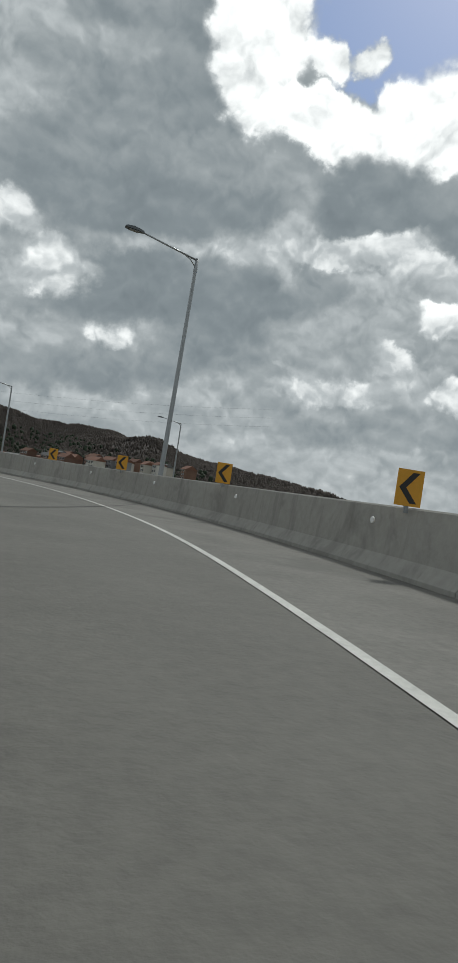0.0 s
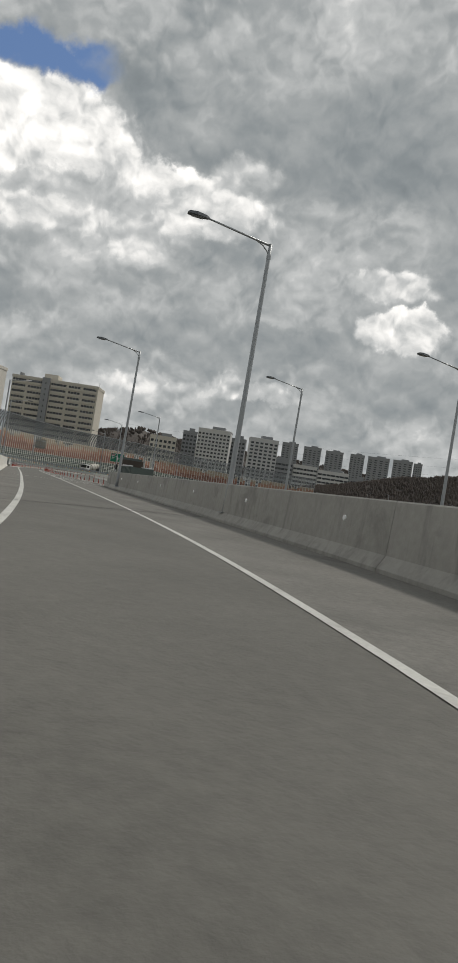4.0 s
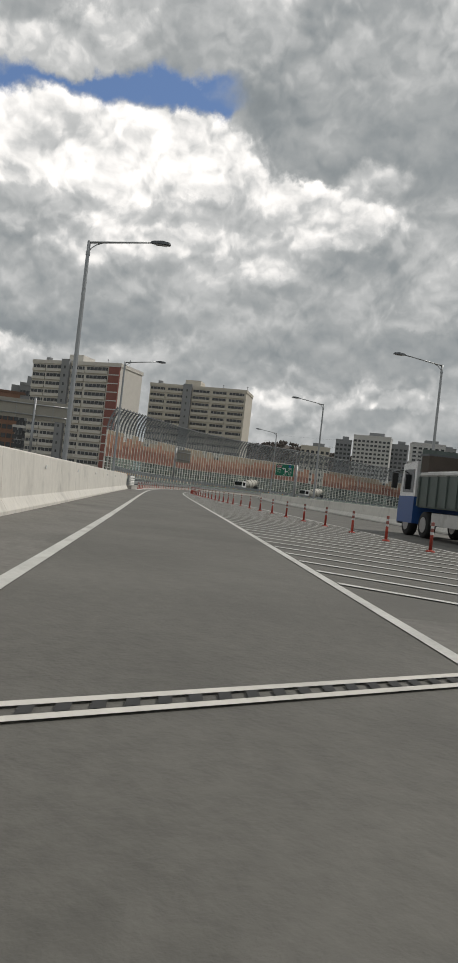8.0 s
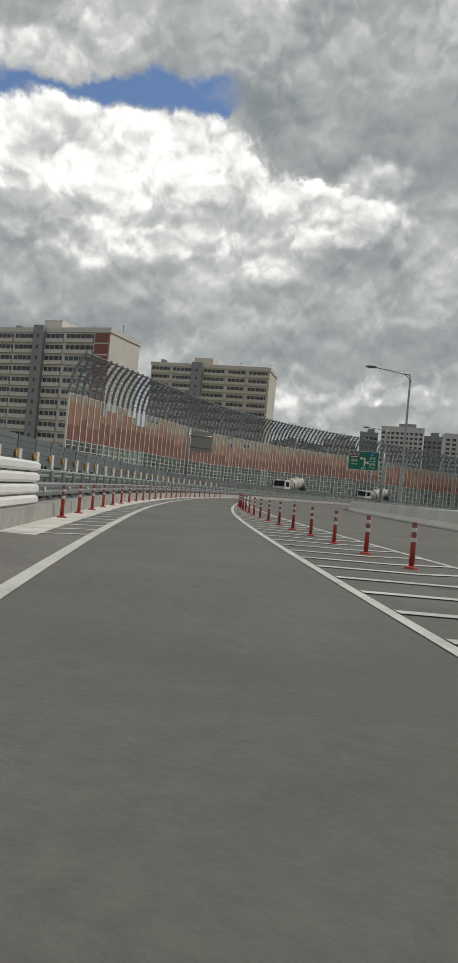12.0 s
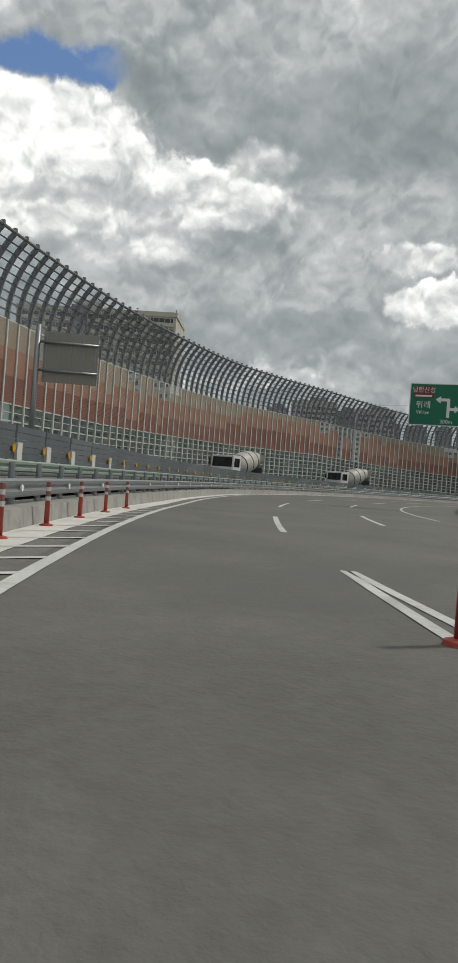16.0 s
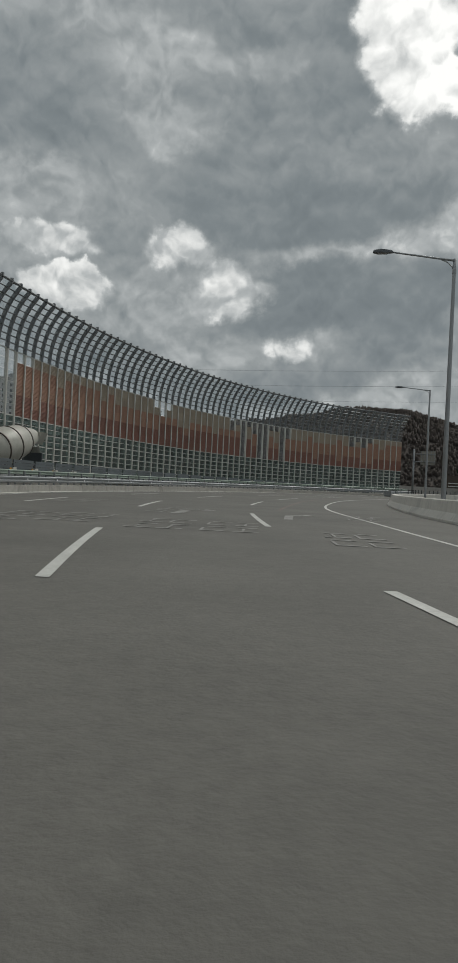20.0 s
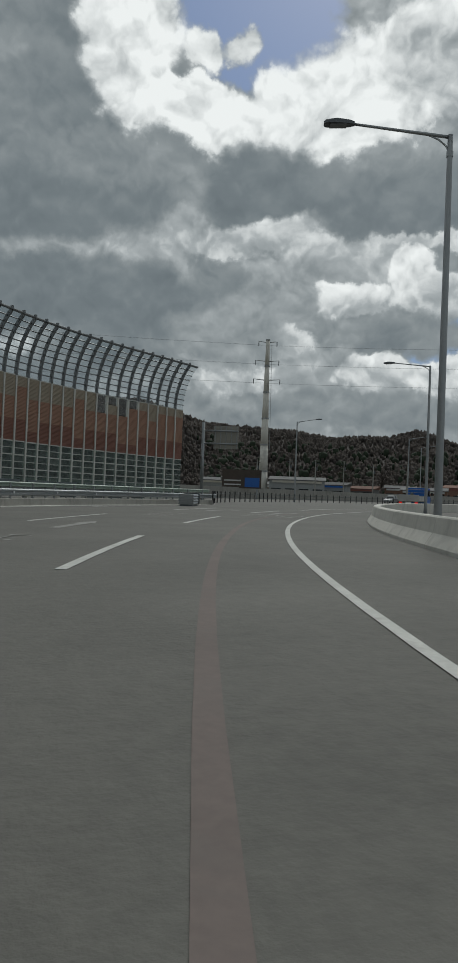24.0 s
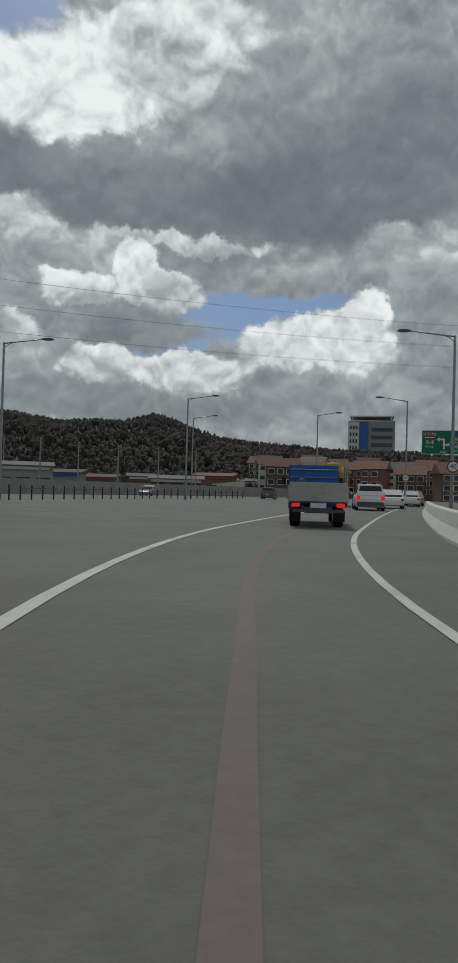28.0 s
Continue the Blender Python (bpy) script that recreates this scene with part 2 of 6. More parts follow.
heap(-57.6, 25.8, 9.6, 5.2, 7, 0.40, 0.8)
heap(-58.2, 18, 5.7, 2.7, 5, 0.66, 0.5)

# the sun strikes the tops of the puffs
above = w.vec("ADD", fluffy, (0.0, 0.0, 0.014))
relief = w.math("SUBTRACT", puffs(above, 17.0), puffs(fluffy, 17.0))
curl = w.math("SUBTRACT", w.noise(fluffy, 26.0, 6.0, 0.6), w.noise(above, 26.0, 6.0, 0.6))
relief = w.math("ADD", w.math("MULTIPLY", relief, 1.1), w.math("MULTIPLY", curl, 0.30))
relief = w.math("MULTIPLY", relief, w.span(TONE, 0.30, 0.75, 0.35, 1.0))
grain = w.math("MULTIPLY", w.math("SUBTRACT", w.noise(bent, 0.13, 3.0, 0.45), 0.5), 0.30)
light = w.math("ADD", TONE, w.math("ADD", relief, grain))
cloud = w.ramp(light, [(0.0, (0.125, 0.146, 0.160)), (0.22, (0.180, 0.204, 0.220)), (0.37, (0.245, 0.270, 0.285)), (0.52, (0.352, 0.371, 0.379)), (0.69, (0.53, 0.542, 0.545)), (0.84, (0.87, 0.86, 0.845)), (1.0, (1.2, 1.17, 1.14))], "LINEAR")
haze = w.span(rise, 0.0, 0.10, 0.35, 0.0)
cloud = w.mix(haze, cloud, (0.44, 0.45, 0.455))
clear = w.mix(0.35, w.vec("SCALE", sky.outputs[0], scale=0.075), (0.16, 0.30, 0.66))
sky_col = w.mix(CLEAR, cloud, clear)
back = w.add("ShaderNodeBackground")
w.put(back.inputs[0], sky_col)
back.inputs[1].default_value = 1.0
w.put(w.add("ShaderNodeOutputWorld").inputs[0], back.outputs[0])


# ---- materials ----
def material(name, color, rough=0.7, metal=0.0, vary=0.12, scale=3.0, bump=0.0, bump_scale=40.0, stain=None, stain_scale=0.4, spec=0.5, per_object=0.0, streak=0.0):
    m = bpy.data.materials.new(name)
    m.use_nodes = True
    n = Nodes(m.node_tree)
    bsdf = n.add("ShaderNodeBsdfPrincipled")
    pos = n.add("ShaderNodeTexCoord").outputs["Object"]
    fine = n.noise(pos, scale * 6, 4.0, 0.6)
    wide = n.noise(pos, scale * 0.35, 3.0, 0.6)
    both = n.math("ADD", n.math("MULTIPLY", fine, 0.5), n.math("MULTIPLY", wide, 0.5))
    dark = tuple(max(0.0, c * (1 - vary * 2.2)) for c in color)
    pale = tuple(min(1.0, c * (1 + vary * 2.2)) for c in color)
    col = n.ramp(both, [(0.25, dark), (0.75, pale)], "LINEAR")
    if stain:
        blot = n.span(n.noise(pos, stain_scale, 5.0, 0.65, 0.6), 0.52, 0.68)
        col = n.mix(n.math("MULTIPLY", blot, 0.55), col, stain)
    if streak:
        run = n.noise(n.vec("MULTIPLY", pos, (1.0, 1.0, 0.10)), 2.6, 4.0, 0.6)
        col = n.mix(n.math("MULTIPLY", n.span(run, 0.50, 0.72), streak), col, tuple(c * 0.45 for c in color))
    if per_object:
        r = n.add("ShaderNodeObjectInfo").outputs["Random"]
        k = n.add("ShaderNodeHueSaturation")
        n.put(k.inputs["Color"], col)
        n.put(k.inputs["Value"], n.math("ADD", 1.0 - per_object, n.math("MULTIPLY", r, 2 * per_object)))
        col = k.outputs[0]
    n.put(bsdf.inputs["Base Color"], col)
    n.put(bsdf.inputs["Roughness"], n.math("ADD", rough - 0.06, n.math("MULTIPLY", fine, 0.12), clamp=True))
    bsdf.inputs["Metallic"].default_value = metal
    bsdf.inputs["Specular IOR Level"].default_value = spec
    if bump:
        b = n.add("ShaderNodeBump")
        b.inputs["Strength"].default_value = bump
        b.inputs["Distance"].default_value = 0.02
        n.put(b.inputs["Height"], n.noise(pos, bump_scale, 5.0, 0.6))
        n.put(bsdf.inputs["Normal"], b.outputs[0])
    n.put(n.add("ShaderNodeOutputMaterial").inputs[0], bsdf.outputs[0])
    return m


def glass(name, color=(0.75, 0.82, 0.82), clear=0.75, rough=0.08):
    m = bpy.data.materials.new(name)
    m.use_nodes = True
    n = Nodes(m.node_tree)
    a, b, k = n.add("ShaderNodeBsdfTransparent"), n.add("ShaderNodeBsdfPrincipled"), n.add("ShaderNodeMixShader")
    a.inputs[0].default_value = (*color, 1)
    pos = n.add("ShaderNodeTexCoord").outputs["Object"]
    n.put(b.inputs["Base Color"], n.ramp(n.noise(pos, 2.0), [(0.3, tuple(c * 0.5 for c in color)), (0.7, tuple(c * 0.8 for c in color))]))
    b.inputs["Roughness"].default_value = rough
    n.put(k.inputs[0], 1 - clear)
    n.put(k.inputs[1], a.outputs[0])
    n.put(k.inputs[2], b.outputs[0])
    n.put(n.add("ShaderNodeOutputMaterial").inputs[0], k.outputs[0])
    return m


def glow(name, color, strength):
    m = bpy.data.materials.new(name)
    m.use_nodes = True
    n = Nodes(m.node_tree)
    e = n.add("ShaderNodeEmission")
    e.inputs[0].default_value, e.inputs[1].default_value = (*color, 1), strength
    n.put(n.add("ShaderNodeOutputMaterial").inputs[0], e.outputs[0])
    return m


ASPHALT = material("asphalt", (0.132, 0.128, 0.115), 0.8, vary=0.16, scale=1.2, bump=0.5, bump_scale=22, stain=(0.098, 0.095, 0.087), stain_scale=0.18)
ASPHALT_SHOULDER = material("worn_asphalt", (0.17, 0.164, 0.15), 0.85, vary=0.18, scale=1.6, bump=0.6, bump_scale=18, stain=(0.10, 0.098, 0.09), stain_scale=0.3)
PAINT = material("road_paint", (0.56, 0.56, 0.53), 0.7, vary=0.12, scale=2.5, bump=0.3, bump_scale=25, stain=(0.33, 0.32, 0.30), stain_scale=1.2)
PAINT_WORN = material("worn_road_paint", (0.29, 0.285, 0.27), 0.75, vary=0.2, scale=3.0, stain=(0.15, 0.148, 0.138), stain_scale=2.2)
TAR = material("tar_joint", (0.03, 0.03, 0.03), 0.7)
# ramp barriers: outer one's shade, inner one's sunlight put into grey and pale tones
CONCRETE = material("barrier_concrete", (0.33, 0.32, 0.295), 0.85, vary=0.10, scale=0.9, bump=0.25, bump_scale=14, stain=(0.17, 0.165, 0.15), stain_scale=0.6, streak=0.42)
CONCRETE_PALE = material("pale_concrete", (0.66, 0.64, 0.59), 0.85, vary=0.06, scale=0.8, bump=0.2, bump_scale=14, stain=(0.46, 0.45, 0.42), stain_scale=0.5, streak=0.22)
STEEL = material("galvanised_steel", (0.32, 0.335, 0.345), 0.42, 0.7, vary=0.06, scale=2)
STEEL_DARK = material("dark_grey_steel", (0.11, 0.12, 0.13), 0.5, 0.4, vary=0.08, scale=2)
LAMP_LENS = material("dull_lamp_lens", (0.16, 0.165, 0.17), 0.3, vary=0.05)
GREEN_RAIL = material("green_rail_paint", (0.30, 0.36, 0.31), 0.45, 0.2, vary=0.06)
YELLOW = material("yellow_sheeting", (0.62, 0.30, 0.02), 0.5, vary=0.05)
BLACK = material("black_plastic", (0.018, 0.018, 0.018), 0.55)
RED_POST = material("red_orange_plastic", (0.36, 0.050, 0.032), 0.5, vary=0.1, per_object=0.15)
WHITE = material("white_paint", (0.74, 0.74, 0.72), 0.5, vary=0.04)
GROUND = material("dry_grass_ground", (0.16, 0.145, 0.10), 0.95, vary=0.25, scale=0.05, stain=(0.10, 0.11, 0.07), stain_scale=0.02)
WOODS = material("bare_woods", (0.092, 0.080, 0.072), 0.95, vary=0.3, scale=0.12, bump=1.0, bump_scale=0.5, stain=(0.064, 0.056, 0.046), stain_scale=0.008)
WALL_BEIGE = material("beige_render", (0.58, 0.56, 0.52), 0.85, vary=0.05, scale=0.1)
WALL_TAN = material("tan_render", (0.54, 0.51, 0.45), 0.85, vary=0.05, scale=0.1)
WALL_RED = material("red_brown_render", (0.24, 0.10, 0.085), 0.85, vary=0.06, scale=0.1)
WALL_GREY = material("grey_render", (0.25, 0.26, 0.27), 0.85, vary=0.06, scale=0.1)
WALL_WHITE = material("white_render", (0.55, 0.55, 0.54), 0.85, vary=0.05, scale=0.1)
WALL_BRICK = material("brown_brick", (0.21, 0.125, 0.09), 0.9, vary=0.12, scale=0.4, per_object=0.35)
DARK_GLASS = material("window_glass", (0.045, 0.05, 0.055), 0.18, vary=0.3, scale=0.5, per_object=0.3)
BROWN_DARK = material("red_brown_louvre", (0.215, 0.094, 0.066), 0.6, vary=0.06, per_object=0.09)
BROWN_MID = material("clay_louvre", (0.345, 0.19, 0.128), 0.6, vary=0.06, per_object=0.09)
BROWN_GREY = material("taupe_louvre", (0.34, 0.285, 0.215), 0.6, vary=0.06, per_object=0.09)
STEEL_PALE = material("pale_painted_steel", (0.62, 0.61, 0.575), 0.5, 0.15, vary=0.05, scale=2)
# canopy steel: its backlit shade against the sky is put into this darker colour
RIB_BACKLIT = material("backlit_toned_steel", (0.205, 0.215, 0.225), 0.5, 0.2, vary=0.06, scale=2)
PANE = glass("clear_screen_pane", (0.58, 0.66, 0.64), 0.84, 0.1)
PANE_TOP = glass("canopy_pane", (0.93, 0.95, 0.96), 0.90, 0.12)


# ---- building helpers ----
class G:
    """Vertices and faces of one mesh."""

    def __init__(self):
        self.v, self.f = [], []

    def face(self, *points):
        n = len(self.v)
        self.v += [tuple(p) for p in points]
        self.f.append(tuple(range(n, n + len(points))))
        return self

    def box(self, c, s, m=None, taper=1.0):
        n = len(self.v)
        for z in (-1, 1):
            k = taper if z > 0 else 1.0
            for x, y in ((-1, -1), (1, -1), (1, 1), (-1, 1)):
                p = Vector((c[0] + x * s[0] * k / 2, c[1] + y * s[1] * k / 2, c[2] + z * s[2] / 2))
                self.v.append(tuple(m @ p if m else p))
        self.f += [tuple(n + i for i in q) for q in ((3, 2, 1, 0), (4, 5, 6, 7), (0, 1, 5, 4), (1, 2, 6, 5), (2, 3, 7, 6), (3, 0, 4, 7))]
        return self

    def tube(self, points, radii, sides=8, cap=True):
        points = [Vector(p) for p in points]
        radii = radii if isinstance(radii, (list, tuple)) else [radii] * len(points)
        n, prev = len(self.v), None
        for i, (p, r) in enumerate(zip(points, radii)):
            d = (points[min(i + 1, len(points) - 1)] - points[max(i - 1, 0)]).normalized()
            a = d.orthogonal().normalized() if prev is None else (prev - d * prev.dot(d)).normalized()
            prev, b = a, d.cross(a)
            for k in range(sides):
                t = 2 * math.pi * k / sides
                self.v.append(tuple(p + r * (a * math.cos(t) + b * math.sin(t))))
        for i in range(len(points) - 1):
            for k in range(sides):
                q = n + i * sides
                self.f.append((q + k, q + (k + 1) % sides, q + sides + (k + 1) % sides, q + sides + k))
        if cap:
            self.f.append(tuple(n + k for k in reversed(range(sides))))
            self.f.append(tuple(n + (len(points) - 1) * sides + k for k in range(sides)))
        return self

    def sweep(self, rings, closed=True, caps=True):
        """Skins rings of equal length."""
        n, m = len(self.v), len(rings[0])
        for ring in rings:
            self.v += [tuple(p) for p in ring]
        for i in range(len(rings) - 1):
            for k in range(m if closed else m - 1):
                a, b = n + i * m + k, n + i * m + (k + 1) % m
                self.f.append((a, b, b + m, a + m))
        if caps and closed:
            self.f.append(tuple(n + k for k in reversed(range(m))))
            self.f.append(tuple(n + (len(rings) - 1) * m + k for k in range(m)))
        return self

    def join(self, other, m):
        n = len(self.v)
        self.v += [tuple(m @ Vector(p)) for p in other.v]
        self.f += [tuple(n + i for i in q) for q in other.f]
        return self

    def mesh(self, name, mat=None, smooth=False):
        me = bpy.data.meshes.new(name)
        me.from_pydata(self.v, [], self.f)
        if mat:
            me.materials.append(mat)
        if smooth:
            me.shade_smooth()
        me.update()
        return me


def part(name, g, mat, parent=None, label="", smooth=False):
    ob = new(name, g.mesh(name, mat, smooth) if isinstance(g, G) else g)
    ob.parent = parent
    return tagged(ob, label)


def thing(name, label, category, at=None, group="", kind=""):
    ob = tagged(new(name), label, category, group, kind)
    if at is not None:
        ob.matrix_world = at
    return ob


def setting(name, g, mat, label="", category=""):
    return tagged(part(name, g, mat), label, category, kind="structure")


def place(mesh, name, parent, m):
    """One more object on a shared mesh."""
    ob = new(name, mesh)
    ob.parent = parent
    ob.matrix_basis = m
    return ob


# ---- the line of the road: metres along it, and its heading to the left of +y ----
KNOTS = [(-120, -79.16), (0, -4.76), (12, 2.15), (24, 9.26), (36, 17.27), (48, 25.71), (60, 33.62), (72, 40.17), (84, 43.89), (96, 45.26), (108,
         45.87), (128, 46.03), (148, 46.21), (168, 46.55), (188, 46.44), (208, 46.04), (228, 44.05), (240, 41.38), (252.5, 39.13), (265, 37.06), (277.5,
         33.44), (290, 28.15), (302.5, 22.27), (315, 15.02), (327.5, 8.72), (340, 3.84), (352.5, -0.90), (365, -5.69), (377.5, -10.76), (390, -15.41), (402.5,
         -19.62), (415, -24.88), (427.5, -31.55), (440, -38.96), (442, -37.5), (454, -48.0), (466, -56.5), (500, -59), (640, -60)]
STEP = 0.5
line_s = np.arange(-120, 640, STEP)
line_h = np.radians(np.interp(line_s + STEP / 2, [k for k, _ in KNOTS], [h for _, h in KNOTS]))
line_x, line_y = np.r_[0, np.cumsum(-np.sin(line_h) * STEP)][:-1], np.r_[0, np.cumsum(np.cos(line_h) * STEP)][:-1]
line_x, line_y = line_x - np.interp(0, line_s, line_x), line_y - np.interp(0, line_s, line_y)


def on(s, o=0.0, z=0.0):
    """The place s units along the road, o to the right of the line, z metres up."""
    h = np.interp(s, line_s, line_h)
    return Vector(((np.interp(s, line_s, line_x) + o * math.cos(h)) * KM, (np.interp(s, line_s, line_y) + o * math.sin(h)) * KM, z))


def plan(x, y, z=0.0):
    """A place of the plan, z metres up."""
    return Vector((x * KM, y * KM, z))


def turned(s, o=0.0, z=0.0, turn=0.0):
    """A pose there: y ahead along the road, x to the right."""
    return Matrix.Translation(on(s, o, z)) @ Matrix.Rotation(float(np.interp(s, line_s, line_h)) + radians(turn), 4, "Z")


def offset(table, s):
    """The value at s of a table, on a smooth curve through its rows."""
    a, b = np.array([row[0] for row in table], float), np.array([row[1] for row in table], float)
    if len(a) < 3 or s <= a[0] or s >= a[-1]:
        return float(np.interp(s, a, b))
    d = np.diff(b) / np.diff(a)
    slope = np.r_[d[0], np.where(d[1:] * d[:-1] > 0, 2 * d[1:] * d[:-1] / np.where(d[1:] + d[:-1] == 0, 1, d[1:] + d[:-1]), 0), d[-1]]
    k = int(np.searchsorted(a, s, side="right")) - 1
    step = a[k + 1] - a[k]
    t = (s - a[k]) / step
    return float(b[k] * (1 + 2 * t) * (1 - t) ** 2 + slope[k] * step * t * (1 - t) ** 2 + b[k + 1] * t * t * (3 - 2 * t) + slope[k + 1] * step * t * t * (t - 1))


def strip(g, s0, s1, o0, o1, z, step=2.0):
    """A flat band between two offsets, each a number or a table of s and offset."""
    n = max(1, int(math.ceil((s1 - s0) / step)))
    f = lambda o, s: offset(o, s) if isinstance(o, list) else o
    rows = [(on(s, f(o0, s), z), on(s, f(o1, s), z)) for s in np.linspace(s0, s1, n + 1)]
    for (a, b), (c, d) in zip(rows, rows[1:]):
        g.face(a, b, d, c)
    return g

# ---- offsets of edges and lines along the road ----
EDGE_LEFT = [(-110, -1.6), (240, -1.6), (277, -1.8), (294, -2.2), (306, -3.3), (325, -6.3), (343, -9.3), (356, -11.8), (375, -14.2), (400, -14.6), (430, -13.0), (450, -11.0)]
EDGE_RIGHT = [(-110, 2.35), (6, 2.4), (20, 2.65), (60, 2.7), (240, 2.6), (276, 2.4)]
GUARD = [(205, -3.75), (271, -3.75), (294, -3.9), (307, -4.9), (327, -8.2), (343, -10.9), (356, -13.3), (375, -15.6), (400, -16.0), (430, -14.4), (450, -12.2)]
GORE = [(141, 10.4), (175, 8.4), (245, 4.4), (276, 2.5)]
MAIN_WALL = [(40, 34), (90, 26), (128, 21), (180, 17.2), (262, 15), (274, 14), (326, 11.4), (349, 9.0), (374, 7.2), (398, 5.6), (420, 5.0), (441, 5.0), (470, 4.8), (500, 4.6)]
POSTS_RIGHT = [(146, 8.7), (155, 8.4), (175, 7.2), (245, 3.2), (272, 2.4)]
DASH_ONE = [(283, 2.1), (291, 2.0), (301, 1.6), (309, 1.1), (323, -0.1), (340, -1.8), (348.6, -2.8), (361.6, -4.6), (371, -5.8), (394, -7.0), (450, -6.7)]
DASH_TWO = [(291, 5.9), (298.6, 5.7), (312, 4.8), (333, 3.1), (341, 2.3), (351.6, 1.3), (360, 0.35), (370, -0.8), (385, -1.8), (400, -2.1), (445, -2.1)]
SOLID_RIGHT = [(300, 9.3), (318, 7.6), (335, 6.3), (355, 5.0), (371, 3.1), (382, 2.5), (394, 1.9), (412, 1.7), (438, 1.7), (447, 2.2), (500, 2.3), (540, 2.3)]

# ---- ground and carriageways ----
g = G()
ring = [(4700 * math.cos(a) - 120, 4700 * math.sin(a) + 250, -0.6) for a in np.linspace(0, 2 * math.pi, 65)[:-1]]
g.face(*ring)
setting("ground", g, GROUND, "flat ground of dry grass and earth round the road", "ground")
setting("road", strip(G(), -110, 520, -26.0, [(-110, 9), (60, 9), (100, 30), (520, 30)], 0.0, 3.0), ASPHALT, "grey asphalt carriageway with faint wheel tracks", "road")
g = G()
for p in ((-240, 380), (0, 330), (70, 470), (-40, 560), (-190, 480)):
    g.v.append(tuple(plan(p[0], p[1], -0.02)))
g.f.append(tuple(range(5)))
setting("junction_road", g, ASPHALT, "wide asphalt junction beyond the bend", "road")
g = strip(G(), -110, 240, -4.0, EDGE_LEFT, 0.005)
strip(g, -110, 141, EDGE_RIGHT, 6.6, 0.005)
setting("road_shoulder", g, ASPHALT_SHOULDER, "paler rough asphalt shoulder beside the lane", "road")


# ---- road markings ----
def marking(name, g, mat, label):
    return setting(name, g, mat, label, "road marking")


def beside(table, d):
    return [(s, o + d) for s, o in table]


marking("edge_line", strip(G(), -110, 450, beside(EDGE_LEFT, -0.1), beside(EDGE_LEFT, 0.1), 0.008), PAINT, "white painted left edge line, slightly worn")
marking("edge_line", strip(G(), -110, 276, beside(EDGE_RIGHT, -0.08), beside(EDGE_RIGHT, 0.08), 0.008), PAINT, "white painted right edge line of the ramp")
marking("edge_line", strip(G(), 300, 540, beside(SOLID_RIGHT, 0.02), beside(SOLID_RIGHT, 0.17), 0.008), PAINT, "white painted solid line along the right of the bend")
marking("lane_line", strip(G(), 446, 540, [(446, -1.8), (474, -2.5), (540, -3)], [(446, -1.6), (474, -2.3), (540, -2.8)], 0.008), PAINT, "white solid lane line before the junction")
marking("gore_line", strip(G(), 141, 276, beside(GORE, -0.08), beside(GORE, 0.08), 0.008), PAINT, "white line along the far side of the hatched gore")
for table, starts, length in ((DASH_ONE, (283.4, 302.5, 321.3, 340.2, 360.5, 379, 397, 415, 433), 8.0), (DASH_TWO, (291, 313, 332.5, 351.7, 369.5, 385, 402.5, 418, 433.5), 7.8),
                              (beside(DASH_TWO, -9.6), (360, 378, 396, 414, 432), 6.5)):
    for s in starts:
        marking("lane_dash", strip(G(), s, s + length, beside(table, -0.09), beside(table, 0.09), 0.008), PAINT, "white painted lane dash on grey asphalt")
hatch = G()
s = 143.5
while s < 272:
    o0, o1 = offset(EDGE_RIGHT, s), offset(GORE, s)
    wide = o1 - o0
    k1 = float(np.interp(s, [160, 242], [-0.65, 0.36]))
    k2 = k1 + float(np.interp(s, [160, 242], [0.0, 0.5]))
    om = o0 + 0.56 * wide
    sm, s1 = s + k1 * 0.56 * wide, s + k1 * 0.56 * wide + k2 * 0.44 * wide
    hatch.face(on(s, o0 + 0.1, 0.013), on(sm, om, 0.013), on(sm + 0.22, om, 0.013), on(s + 0.22, o0 + 0.1, 0.013))
    hatch.face(on(sm, om, 0.013), on(s1, o1 - 0.1, 0.013), on(s1 + 0.22, o1 - 0.1, 0.013), on(sm + 0.22, om, 0.013))
    s += 1.5
marking("gore_hatching", hatch, PAINT, "white diagonal hatching of the painted gore")
hatch = G()
s = 214.0
while s < 292:
    hatch.face(on(s, -3.25, 0.013), on(s + 1.0, offset(EDGE_LEFT, s) - 0.1, 0.013), on(s + 1.2, offset(EDGE_LEFT, s) - 0.1, 0.013), on(s + 0.2, -3.25, 0.013))
    s += 1.5
marking("gore_hatching", hatch, PAINT, "white hatching between the left line and the kerb")
for s, lean in ((13.8, 18.0), (52.5, 10.7), (88, 9.0), (118, 9.0)):
    g = G()
    for k in range(10):
        a, b = s + lean * k / 10, s + lean * (k + 1) / 10
        o0, o1 = -3.7 + k * 1.01, -3.7 + (k + 1) * 1.01
        g.face(on(a, o0, 0.010), on(b, o1, 0.010), on(b + 0.16, o1, 0.010), on(a + 0.16, o0, 0.010))
    setting("deck_joint", g, TAR, "dark narrow expansion joint slanting across the deck", "joint")


